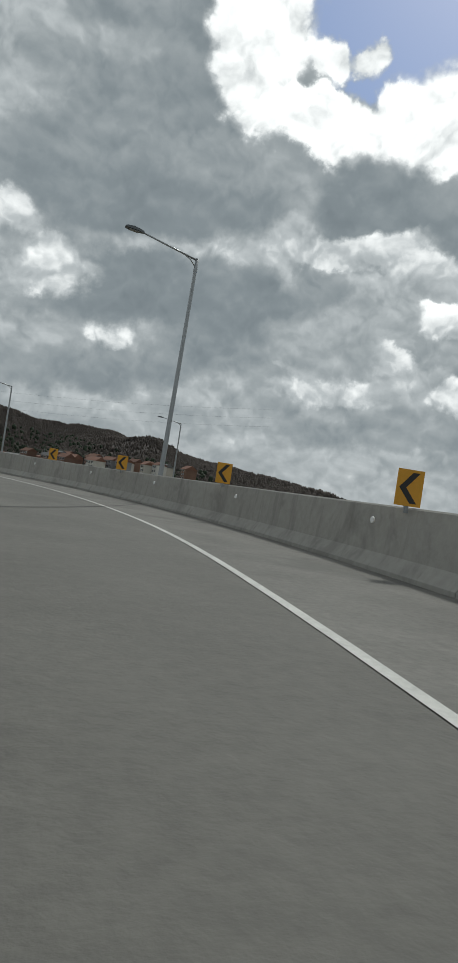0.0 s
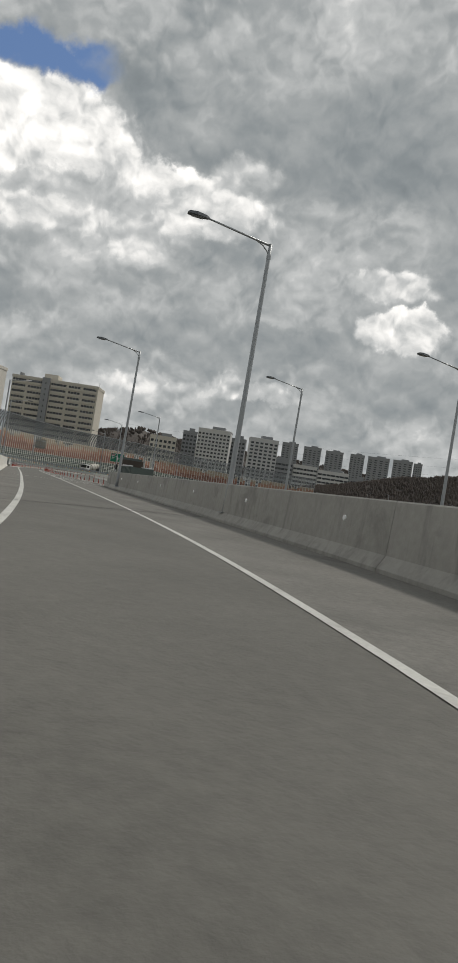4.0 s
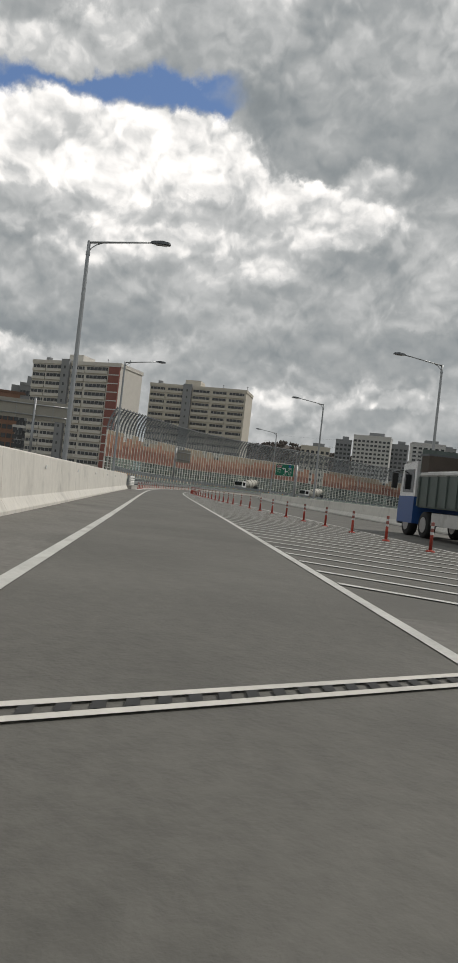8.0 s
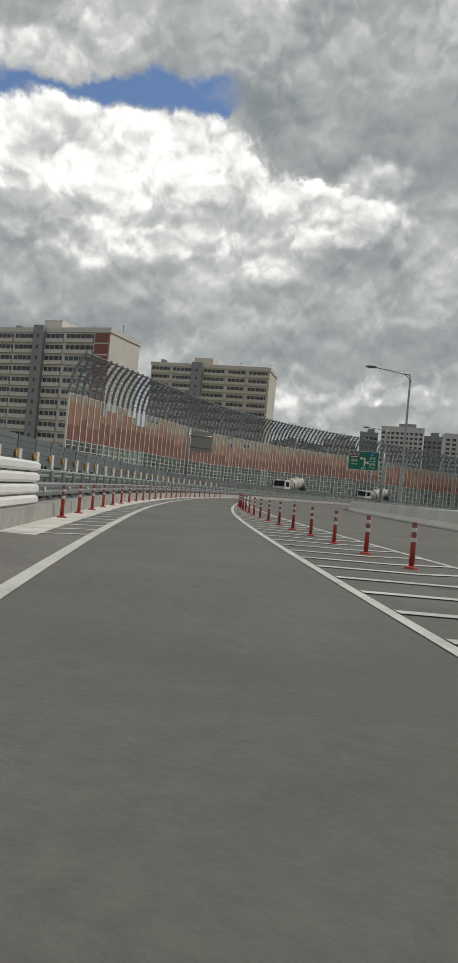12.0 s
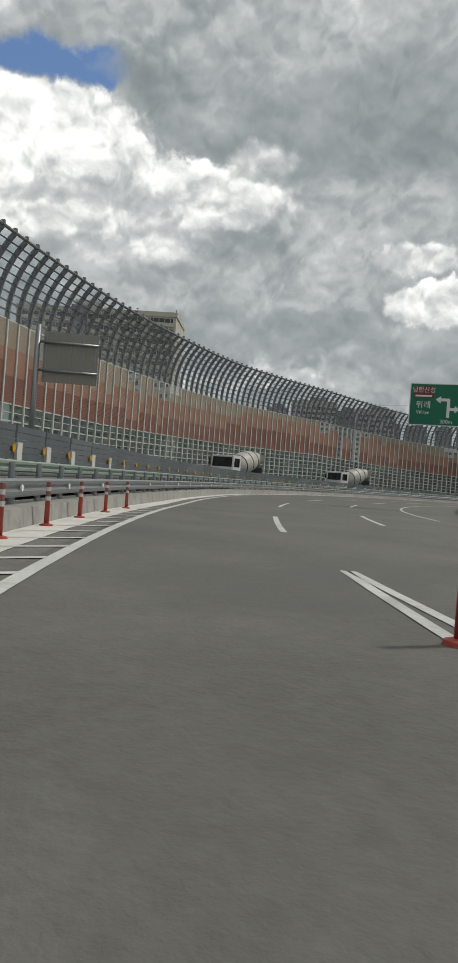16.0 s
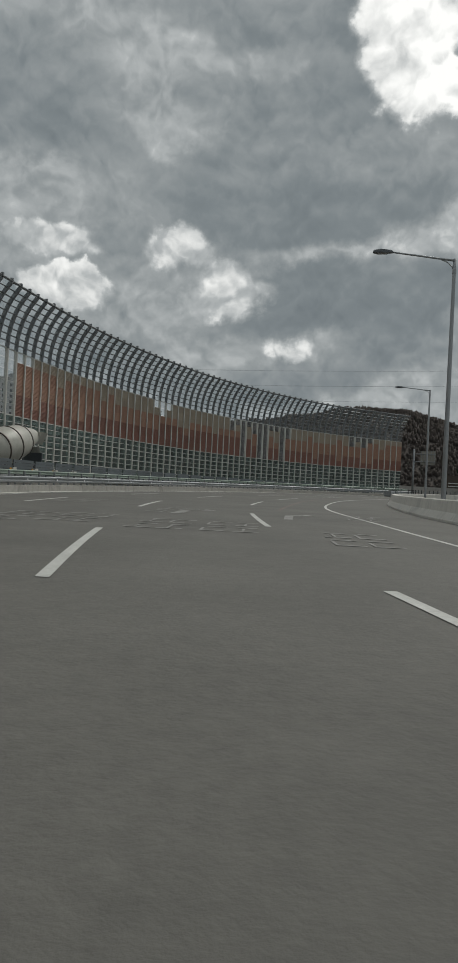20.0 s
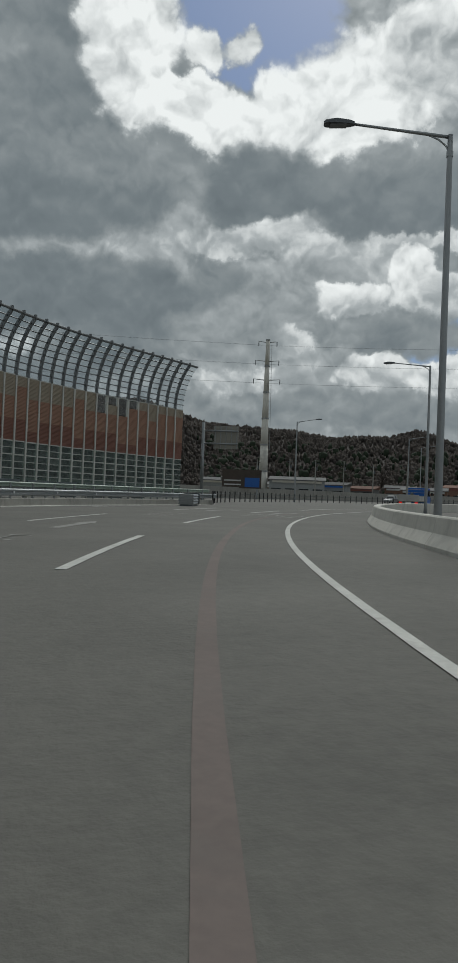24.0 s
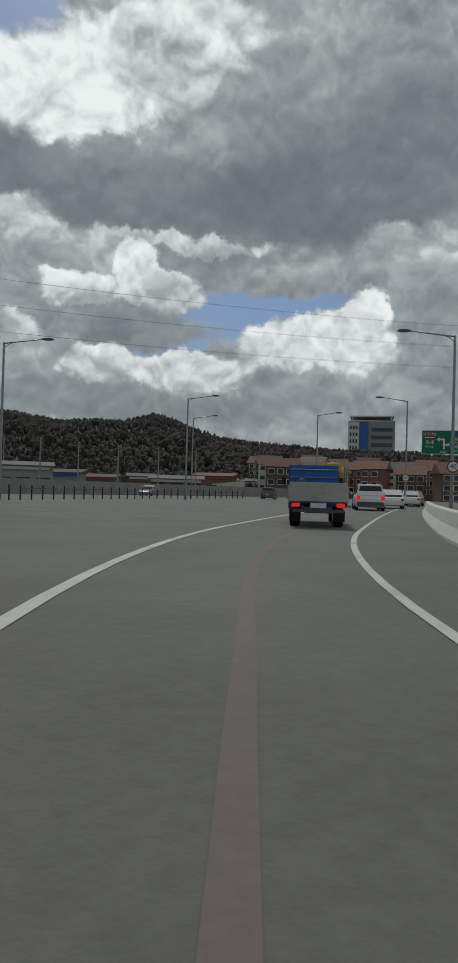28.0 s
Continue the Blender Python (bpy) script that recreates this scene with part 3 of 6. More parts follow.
setting("pale_shoulder", strip(G(), 214, 300, beside(GUARD, 0.42), [(214, -2.55), (271, -2.55), (294, -2.75), (300, -3.2)], 0.009), CONCRETE_PALE, "pale concrete strip beside the kerb", "shoulder")
setting("pale_shoulder", strip(G(), 300, 450, beside(GUARD, 0.42), beside(GUARD, 0.95), 0.006), CONCRETE_PALE, "narrow pale concrete gutter along the kerb", "shoulder")
setting("gravel_strip", strip(G(), 214, 450, beside(GUARD, 0.95), beside(EDGE_LEFT, -0.25), 0.003), ASPHALT_SHOULDER, "rough dusty asphalt between the gutter and the edge line", "shoulder")


# ---- concrete barriers ----
def barrier(name, table, s0, s1, highs, face, mat, label, piece=10.0, wide=0.5):
    """A stepped-foot barrier; face is +1 where the road lies to its right."""
    ob = thing(name, label, "barrier", kind="structure")
    n = max(1, round((s1 - s0) / piece))
    for k in range(n):
        a, b = s0 + (s1 - s0) * k / n, s0 + (s1 - s0) * (k + 1) / n - 0.02
        rings = []
        for s in np.linspace(a, b, 5):
            o, high = offset(table, s), offset(highs, s)
            shape = [(0.0, 0.0), (0.0, 0.08), (0.16, 0.33), (0.22, high - 0.03), (0.25, high), (wide - 0.03, high), (wide, high - 0.03), (wide, 0.0)]
            rings.append([on(s, o - face * d / KM, z) for d, z in shape])
        part("barrier_segment", G().sweep(rings), mat, ob)
    return ob


# sun and shade on the two ramp barriers are carried by differing concrete colours
barrier("barrier_right", [(-110, 6.3), (60, 6.5), (141, 7.0)], -110, 141, [(0, 1.2), (40, 1.22), (65, 1.36), (141, 1.38)], -1, CONCRETE, "concrete safety barrier along the outside of the ramp, its shade painted in as grey")
barrier("barrier_left", [(-110, -3.75), (211, -3.75)], -110, 211, [(0, 1.4), (211, 1.38)], 1, CONCRETE_PALE, "concrete safety barrier along the inside of the ramp, sunlight painted in as a pale tone")
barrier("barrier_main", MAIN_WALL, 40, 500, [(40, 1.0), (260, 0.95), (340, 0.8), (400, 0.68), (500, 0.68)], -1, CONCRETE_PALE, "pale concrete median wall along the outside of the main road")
plate = [[on(s, -3.75 - d / KM, z) for d, z in ((-0.02, 0.02), (-0.02, 0.09), (0.14, 0.34), (0.205, 1.33), (0.235, 1.33), (0.17, 0.34), (0.01, 0.09), (0.01, 0.02))] for s in (135.1, 135.8, 136.5, 137.1)]
setting("cover_plate", G().sweep(plate), CONCRETE, "grey steel cover plate over the barrier joint", "cover plate")
finger = thing("finger_joint", "pale toothed steel expansion joint across the deck", "expansion joint", kind="structure")
for side in (0.0, 0.24):
    g = G()
    for k in range(11):
        o0, o1 = -3.6 + k * 0.95, -3.6 + (k + 1) * 0.95
        a, b = 135.35 + 0.48 * (o0 + 3.6) + side, 135.35 + 0.48 * (o1 + 3.6) + side
        g.face(on(a, o0, 0.014), on(b, o1, 0.014), on(b + 0.09, o1, 0.014), on(a + 0.09, o0, 0.014))
    part("joint_edge", g, CONCRETE_PALE, finger)
tooth = G()
for k in range(58):
    o = -3.5 + k * 0.18
    a = 135.45 + 0.48 * (o + 3.6)
    tooth.face(on(a, o, 0.015), on(a + 0.04, o + 0.08, 0.015), on(a + 0.17, o + 0.08, 0.015), on(a + 0.13, o, 0.015))
part("tooth_row", tooth, TAR, finger)
kerb = thing("kerb", "low concrete kerb under the guardrail", "kerb", kind="structure")
for k in range(24):
    a, b = 211 + k * 10, 211 + (k + 1) * 10 - 0.02
    if b > 452:
        break
    rings = [[on(s, offset(GUARD, s) + d / KM, z) for d, z in ((0.35, 0), (0.32, 0.32), (-0.35, 0.34), (-0.35, 0))] for s in np.linspace(a, b, 5)]
    part("kerb_segment", G().sweep(rings), CONCRETE, kerb)


# ---- street lamps ----
def street_lamp(m, high, arm, label, z0=0.0):
    ob = thing("street_lamp", label, "street lamp", m, "street lamps")
    part("pole", G().tube([(0, 0, z0), (0, 0, z0 + 0.5), (0, 0, high - 0.5), (0, 0, high + 0.06)], [0.13, 0.105, 0.07, 0.065], 10), STEEL, ob, smooth=True)
    part("base_plate", G().box((0, 0, z0 + 0.02), (0.45, 0.45, 0.04)), STEEL, ob)
    up = 0.34
    part("arm", G().tube([(0, 0, high), (arm * 0.85, 0, high + up)], [0.045, 0.033], 8), STEEL, ob, smooth=True)
    part("gusset", G().tube([(0, 0, high - 0.42), (arm * 0.035, 0, high - 0.22), (arm * 0.10, 0, high - 0.06), (arm * 0.2, 0, high + up * 0.2)], 0.022, 6), STEEL, ob)
    part("collar", G().tube([(0, 0, high - 0.5), (0, 0, high - 0.36)], 0.085, 10), STEEL, ob)
    d = 1 if arm > 0 else -1
    rings = []
    for x, wy, zz, t in ((0.0, 0.05, 0, 0.05), (0.12, 0.10, 0, 0.08), (0.45, 0.15, 0.0, 0.11), (0.72, 0.13, 0.01, 0.07), (0.78, 0.09, 0.02, 0.03)):
        c = (arm * 0.85 + d * x, 0, high + up + zz)
        rings.append([(c[0], -wy, c[2] - 0.02), (c[0], wy, c[2] - 0.02), (c[0], wy * 0.8, c[2] + t), (c[0], -wy * 0.8, c[2] + t)])
    head = part("lamp_head", G().sweep(rings), STEEL_DARK, ob, "dark grey lamp housing")
    part("lens", G().box((arm * 0.85 + d * 0.42, 0, high + up - 0.035), (0.42, 0.2, 0.03)), LAMP_LENS, head)
    return ob


LEAN = Matrix.Rotation(radians(1.0), 4, "Y")      # the poles lean outwards from the banked deck
for s, o in ((-30.5, 6.9), (1.2, 6.9), (32.2, 7.25), (62.5, 7.1), (95.5, 7.0), (126.9, 6.35)):
    street_lamp(turned(s, o) @ LEAN, 10.1, -2.8, "tall galvanised street lamp standing behind the ramp barrier", 0.3)
for s in (166.7, 199.9):
    street_lamp(turned(s, -4.75), 10.0, 2.8, "tall galvanised street lamp behind the pale inner barrier", 0.3)
for s, o in ((108.7, 26.6), (128.7, 22.7), (183.6, 20.0), (213, 17.7), (260.2, 16.3), (314.7, 14.7), (366.5, 8.9), (413.7, 6.3)):
    street_lamp(turned(s, o) @ (LEAN if s < 140 else Matrix()), 10.1, -2.8, "tall galvanised street lamp behind the main road wall", 0.2)


for x, y, high in ((-8.5, 92, 8.4), (15.5, 104, 8.4)):
    street_lamp(Matrix.Translation(plan(x, y)) @ Matrix.Rotation(radians(12), 4, "Z"), high, -2.8, "street lamp of the lower road beyond the ramp barrier")


# ---- chevron signs on the outer barrier ----
def chevron_sign(m):
    ob = thing("chevron_sign", "yellow sign with a black chevron, fixed on the barrier", "road sign", m, "chevron signs")
    part("plate", G().box((0, 0, 0.40), (0.60, 0.02, 0.76)), YELLOW, ob)
    g = G()
    for sy in (1, -1):
        a = [(0.20, 0.40 + sy * 0.32), (0.04, 0.40 + sy * 0.32), (-0.24, 0.40), (-0.08, 0.40)]
        pts = [(x, -0.013, z) for x, z in a]
        g.face(*(pts if sy > 0 else pts[::-1]))
    part("chevron", g, BLACK, ob, "black chevron")
    part("bracket", G().box((0, 0.03, 0.0), (0.10, 0.04, 0.25)), STEEL, ob)
    return ob


for s in (-10.5, 1.2, 12.7, 24.0, 35.7, 45.8, 57.0):
    chevron_sign(turned(s, 6.6, offset([(0, 1.2), (40, 1.22), (65, 1.36)], s), -8) @ Matrix.Diagonal((0.78, 1, 0.82, 1)))


# ---- flexible posts ----
def flexible_post(m, group):
    ob = thing("flexible_post", "red-orange flexible delineator post with pale reflective bands", "traffic post", m, group)
    part("tube", POST_MESHES[0], None, ob)
    part("foot", POST_MESHES[1], None, ob)
    for z in (0.44, 0.60):
        place(POST_MESHES[2], "reflective_band", ob, pose(0, 0, z))
    for z in (0.52, 0.68):
        place(POST_MESHES[3], "dark_band", ob, pose(0, 0, z))
    return ob


POST_MESHES = [G().tube([(0, 0, 0.02), (0, 0, 0.74), (0, 0, 0.76)], [0.045, 0.040, 0.025], 10).mesh("tube", RED_POST, True),
               G().tube([(0, 0, 0), (0, 0, 0.035), (0, 0, 0.05)], [0.12, 0.11, 0.06], 12).mesh("foot", RED_POST),
               G().tube([(0, 0, 0), (0, 0, 0.07)], 0.0435, 10).mesh("reflective_band", WALL_WHITE),
               G().tube([(0, 0, 0), (0, 0, 0.07)], 0.0435, 10).mesh("dark_band", WALL_RED)]
s = 146.6
while s < 272:
    flexible_post(turned(s, offset(POSTS_RIGHT, s)), "flexible posts on the gore")
    s += 3.75 if s < 190 else 2.75
s = 220.0
while s < 291:
    flexible_post(turned(s, -3.1), "flexible posts along the kerb")
    s += 3.0


# ---- guardrail on the kerb ----
def rail(name, table, d, z, s0, s1, mat, parent, high=0.32):
    wave = [(0.0, -0.5), (0.05, -0.38), (0.05, -0.18), (0.0, -0.06), (0.0, 0.06), (0.05, 0.18), (0.05, 0.38), (0.0, 0.5), (-0.012, 0.5), (0.03, 0.3), (-0.012, 0.0), (0.03, -0.3)]
    s = s0
    while s < s1:
        rings = [[on(q, offset(table, q) + (d + x) / KM, z + h * high) for x, h in wave] for q in np.linspace(s, min(s + 4, s1) - 0.01, 3)]
        part(name, G().sweep(rings), mat, parent)
        s += 4


guard = thing("guardrail", "galvanised double guardrail on a concrete kerb", "guardrail", kind="structure")
rail("rail", GUARD, 0.05, 0.62, 211, 452, STEEL, guard)
rail("upper_rail", GUARD, -0.55, 0.98, 211, 452, GREEN_RAIL, guard, 0.24)
post_mesh = G().tube([(0, 0, 0.3), (0, 0, 1.05)], 0.06, 8).mesh("post", STEEL)
s = 212.0
while s < 451:
    place(post_mesh, "post", guard, turned(s, offset(GUARD, s) - 0.12))
    place(post_mesh, "post", guard, turned(s, offset(GUARD, s) - 0.72))
    s += 2.0

# ---- stacked beams where the pale barrier meets the guardrail ----
transition = thing("beam_transition", "white stacked steel beams between the barrier end and the guardrail", "guardrail", kind="structure")
for k in range(4):
    z = 0.42 + 0.235 * k
    rings = [[on(q, -3.72 + d / KM, z + h) for d, h in ((0.10, -0.10), (0.17, -0.05), (0.17, 0.05), (0.10, 0.10), (0.02, 0.10), (0.02, -0.10))] for q in np.linspace(211.1, 218.6, 6)]
    part("beam", G().sweep(rings), WHITE, transition)
for q in np.arange(211.6, 218.8, 1.1):
    part("post", G().box((0, 0, 0.62), (0.14, 0.12, 1.24), turned(q, -3.78)), STEEL, transition)

# ---- opposite carriageway and its panel fence ----


def bank(s):
    return float(np.interp(s, [230, 290, 360, 440], [0.95, 0.85, 0.65, 0.05]))


g = G()
for a in np.arange(215, 455, 5.0):
    q = [on(t, o, bank(t) - 0.25) for t, o in ((a, offset(GUARD, a) - 1.2), (a, -34), (a + 5, -34), (a + 5, offset(GUARD, a + 5) - 1.2))]
    g.face(*q[::-1])
setting("opposite_road", g, ASPHALT, "banked asphalt carriageway on the far side of the guardrail", "road")

# ---- curved noise wall ----
WALL_LINE = [(x * KM, y * KM) for x, y in ((-185, 207), (-199.2, 244.2), (-207.3, 275.8), (-208.7, 296.1), (-207.1, 317.7), (-201.5, 343.5), (-190, 369), (-174.3, 389.4), (-155.2, 403.2))]


def spline(points, step):
    """Points at even steps along a smooth curve through the given ones."""
    pts = [Vector((*p, 0)) for p in points]
    pts = [pts[0] * 2 - pts[1]] + pts + [pts[-1] * 2 - pts[-2]]
    fine = []
    for a, b, c, d in zip(pts, pts[1:], pts[2:], pts[3:]):
        for t in np.linspace(0, 1, 40, endpoint=False):
            fine.append(0.5 * ((2 * b) + (c - a) * t + (2 * a - 5 * b + 4 * c - d) * t * t + (3 * b - a - 3 * c + d) * t ** 3))
    fine.append(pts[-2])
    run = np.r_[0, np.cumsum([(q - p).length for p, q in zip(fine, fine[1:])])]
    n = int(run[-1] // step)
    want = np.arange(n + 1) * step
    return [Vector((np.interp(u, run, [p.x for p in fine]), np.interp(u, run, [p.y for p in fine]), 0)) for u in want]


BAY = 1.25
bays = spline(WALL_LINE, BAY)
wall = thing("noise_wall", "tall curved noise wall of steel ribs, glass panes and brown louvres", "noise wall", kind="structure")
R, BEND, LOW, TOP = 5.9, 43.0, 4.0, 8.8


def curve(angle, r=R):
    a = radians(angle)
    return (R - r * math.cos(a), TOP + r * math.sin(a))      # towards the road, up


ROWS = 9
RIB = G().box((0, 0, TOP / 2), (0.14, 0.24, TOP)).mesh("post", STEEL_PALE)
rib = G()
# hoops continue the pale posts; their darker tone is painted-in backlight shade
inner = [curve(BEND * k / 12, R - 0.14) for k in range(13)]
outer = [curve(BEND * k / 12, R + 0.14) for k in range(13)]
rib.sweep([[(-0.065, a[0], a[1]), (0.065, a[0], a[1]), (0.065, b[0], b[1]), (-0.065, b[0], b[1])] for a, b in zip(inner, outer)])
y, z = curve(BEND)
rib.box((0, y + 0.02, z + 0.14), (0.14, 0.2, 0.26))
HOOP = rib.mesh("hoop", RIB_BACKLIT)
bars = G()
for k in range(1, 9):
    bars.box((BAY / 2, 0, LOW * k / 8 + 0.02), (BAY - 0.11, 0.07, 0.08 if k % 2 == 0 else 0.045))
bars.box((BAY / 2, 0, TOP), (BAY - 0.11, 0.08, 0.09)).box((BAY / 2, 0, 0.2), (BAY - 0.11, 0.16, 0.4))
purlins = G()
for k in range(ROWS):
    ang = BEND * (k + 1) / ROWS
    y, z = curve(ang)
    purlins.join(G().box((BAY / 2, 0, 0), (BAY - 0.11, 0.07, 0.08)), pose(0, y, z, -ang))
PURLINS = purlins.mesh("purlins", RIB_BACKLIT)
BARS = bars.mesh("rails", STEEL_PALE)
y, z = curve(BEND)
CAP = G().tube([(0, y, z + 0.06), (BAY, y, z + 0.06)], 0.09, 8).mesh("top_rail", RIB_BACKLIT)
low = G().box((BAY / 2, 0, 0), (BAY - 0.13, 0.03, LOW / 4 - 0.1))
LOW_PANE = low.mesh("pane", PANE)
clear_mesh = G().box((BAY / 2, 0, 0), (BAY - 0.2, 0.03, 0.62)).box((BAY / 2, 0.01, 0.36), (BAY - 0.11, 0.09, 0.1))
CLEAR_PANE = clear_mesh.mesh("clear_pane", PANE_TOP)
louvre = G()
for k in range(8):
    z = -0.35 + k * 0.1
    louvre.sweep([[(x, 0.03, z - 0.049), (x, 0.042, z - 0.02), (x, 0.03, z + 0.044), (x, -0.04, z + 0.046), (x, -0.04, z - 0.049)] for x in (0.06, BAY - 0.06)])
TONES = (BROWN_DARK, BROWN_MID, BROWN_GREY)
LOUVRES = [louvre.mesh("louvre_panel", m) for m in TONES]
arch = G().box((BAY / 2, 0, 0), (BAY - 0.13, 0.025, R * radians(BEND) / ROWS - 0.1))
ARCH_PANE = arch.mesh("canopy_pane", PANE_TOP)
rest_low, rest_arch, rest_clear, rest_tone = G(), G(), G(), [G(), G(), G()]
rng = random.Random(4)
RISE = [(0.0, 0.5), (0.22, 0.5), (0.5, 1.4), (0.75, 0.4), (1.0, -0.1)]
GLASSY = {k for a, b in ((5, 8), (10, 17), (24, 28), (35, 37), (39, 44), (72, 83), (100, 103), (113, 124), (134, 138)) for k in range(a, b)}
SLOTS = (76, 79, 80, 115, 118, 119, 122)
for i, (a, b) in enumerate(zip(bays, bays[1:])):
    d = b - a
    lift = float(np.interp(i / (len(bays) - 2), [q[0] for q in RISE], [q[1] for q in RISE]))
    m = Matrix.Translation(a + Vector((0, 0, lift))) @ Matrix.Rotation(math.atan2(d.y, d.x), 4, "Z") @ Matrix.Scale(-1, 4, (0, 1, 0))
    place(RIB, "post", wall, m)
    place(HOOP, "hoop", wall, m)
    place(PURLINS, "purlins", wall, m)
    place(BARS, "rails", wall, m)
    place(CAP, "top_rail", wall, m)
    own = 58 <= i < 108
    for k in range(4):
        q = m @ pose(0, 0, 0.52 + LOW / 4 * k)
        place(LOW_PANE, "pane", wall, q) if own else rest_low.join(low, q)
    glass_rows = 6 if i in SLOTS else (rng.choice((1, 1, 2)) if i in GLASSY else 0)
    e0 = round(math.sin(i * 0.13) * 0.6 + 0.25 * rng.choice((-1, 0, 0, 1)) + 1.2)
    e1 = round(math.sin(i * 0.08 + 2) * 0.7 + 0.4 * rng.choice((-1, 0, 0, 1)) + 3.4)
    for k in range(6):
        q = m @ pose(0, 0, LOW + 0.44 + 0.8 * k)
        if k >= 6 - glass_rows:
            place(CLEAR_PANE, "clear_pane", wall, q) if own else rest_clear.join(clear_mesh, q)
            continue
        tone = 0 if k <= e0 - 0 else (1 if k <= e1 else 2)
        place(LOUVRES[tone], "louvre_panel", wall, q) if own else rest_tone[tone].join(louvre, q)
    for k in range(ROWS):
        ang = BEND * (k + 0.5) / ROWS
        y, z = curve(ang)
        q = m @ pose(0, y, z, -ang)
        place(ARCH_PANE, "canopy_pane", wall, q) if 66 <= i < 99 else rest_arch.join(arch, q)
for name, g, mat in (("pane", rest_low, PANE), ("canopy_pane", rest_arch, PANE_TOP), ("clear_pane", rest_clear, PANE_TOP), ("louvre_panel", rest_tone[0], BROWN_DARK), ("louvre_panel", rest_tone[1], BROWN_MID), ("louvre_panel", rest_tone[2], BROWN_GREY)):
    tagged(part(name, g, mat, wall), kind="stuff")


# ---- hills ----
class Hill:
    """A wooded ridge through plan points (x, y, height); it falls towards the bend and away from it."""

    def __init__(self, ridge, foot, seed, eye=(-150, 300)):
        self.ridge, self.foot, self.seed, self.eye = ridge, foot, seed, plan(*eye)
        self.run = np.r_[0, np.cumsum([math.dist(p[:2], q[:2]) for p, q in zip(ridge, ridge[1:])])] * KM

    def at(self, s, u):
        """s metres along the ridge; u runs from the foot (0) over the ridge (1) to the far foot (2)."""
        x, y, h = (float(np.interp(s, self.run, [p[k] for p in self.ridge])) * KM for k in range(3))
        top, f = Vector((x, y, 0)), float(np.interp(s, self.run, self.foot))
        p = self.eye + (top - self.eye) * (f + (1 - f) * u)
        z = h * (math.sin(min(u, 2 - u) * math.pi / 2) ** 1.25)
        z *= 1 + 0.10 * noise.noise(Vector((p.x * 0.012, p.y * 0.012, self.seed))) + 0.05 * noise.noise(Vector((p.x * 0.05, p.y * 0.05, self.seed + 3)))
        return Vector((p.x, p.y, z - 1.0))

    def build(self, name, label, step=9.0, rows=16):
        g = G()
        n = int(self.run[-1] / step)
        for i in range(n + 1):
            for k in range(rows + 1):
                g.v.append(tuple(self.at(self.run[-1] * i / n, 2 * k / rows)))
        for i in range(n):
            for k in range(rows):
                q = i * (rows + 1) + k
                g.f.append((q, q + 1, q + rows + 2, q + rows + 1))
        return setting(name, g, WOODS, label, "hill")


RIDGE = [(-345, 720, 10), (-317, 734, 16), (-267, 745, 25), (-217, 752, 38), (-166, 753, 48.5), (-111, 748, 54), (-81, 742, 49.5), (-40, 770, 45), (10, 830, 49), (52, 830, 48), (62, 779, 39), (82, 731, 37), (86, 706, 40), (93, 688, 35), (104, 666, 27), (111, 620, 23), (119, 581, 20), (126, 538, 17), (146, 480, 12), (170, 420, 6)]
hill_near = Hill(RIDGE, [0.72] * 7 + [0.66, 0.6, 0.52, 0.5, 0.5, 0.52, 0.55, 0.6, 0.7, 0.78, 0.8, 0.82, 0.85], 1)
hill_near.build("hill_south", "wooded hill of bare brown trees")


def hill(name, ridge, far, deep, label, seed):
    """A far wooded ridge: bearing and height in degrees as seen from the bend, at a distance."""
    g = G()
    eye = plan(-150, 300)
    az = np.arange(ridge[0][0], ridge[-1][0], 0.35)
    nd = 9
    for a in az:
        top = math.tan(radians(np.interp(a, [r[0] for r in ridge], [r[1] for r in ridge]))) * far
        for k in range(nd):
            u = k / (nd - 1)
            d = far - deep * (1 - u)
            z = top * math.sin(u * math.pi / 2) ** 1.3
            z += (noise.noise(Vector((a * 0.9, u * 5, seed))) * 0.05 + noise.noise(Vector((a * 4.0, u * 9, seed + 3))) * 0.03) * top * (0.3 + u)
            p = eye + way(a, 0) * d
            g.v.append((p.x, p.y, -1 + z))
    n = len(az)
    for i in range(n - 1):
        for k in range(nd - 1):
            q = i * nd + k
            g.f.append((q, q + 1, q + nd + 1, q + nd))
    return setting(name, g, WOODS, label, "hill")


HILL_FAR = [(-40, 0.4), (-26, 0.9), (-20, 1.3), (-13, 1.8), (-7, 2.6), (-2, 3.0), (4, 3.0), (8, 2.9), (12, 3.1), (18, 3.6), (25, 4.0), (33, 4.0), (38, 4.7), (44, 3.5), (50, 2)]
hill("hill_east", HILL_FAR, 1700, 600, "long dark wooded hill in the distance", 5)


# ---- buildings ----
def facade(ob, wide, high, floors, cols, y, mesh_name, pane_w, pane_h, z0=0.0, x0=0.0, mat=None, skip=()):
    """Window panes in rows on a front at depth y, each with a sill."""
    fh, cw = high / floors, wide / cols
    pane = G().box((0, 0, 0), (cw * pane_w, 0.24, fh * pane_h)).mesh("window", mat or DARK_GLASS)
    for i in range(floors):
        for j in range(cols):
            if j not in skip:
                place(pane, "window", ob, pose(x0 + cw * (j + 0.5), y, z0 + fh * (i + 0.55)))


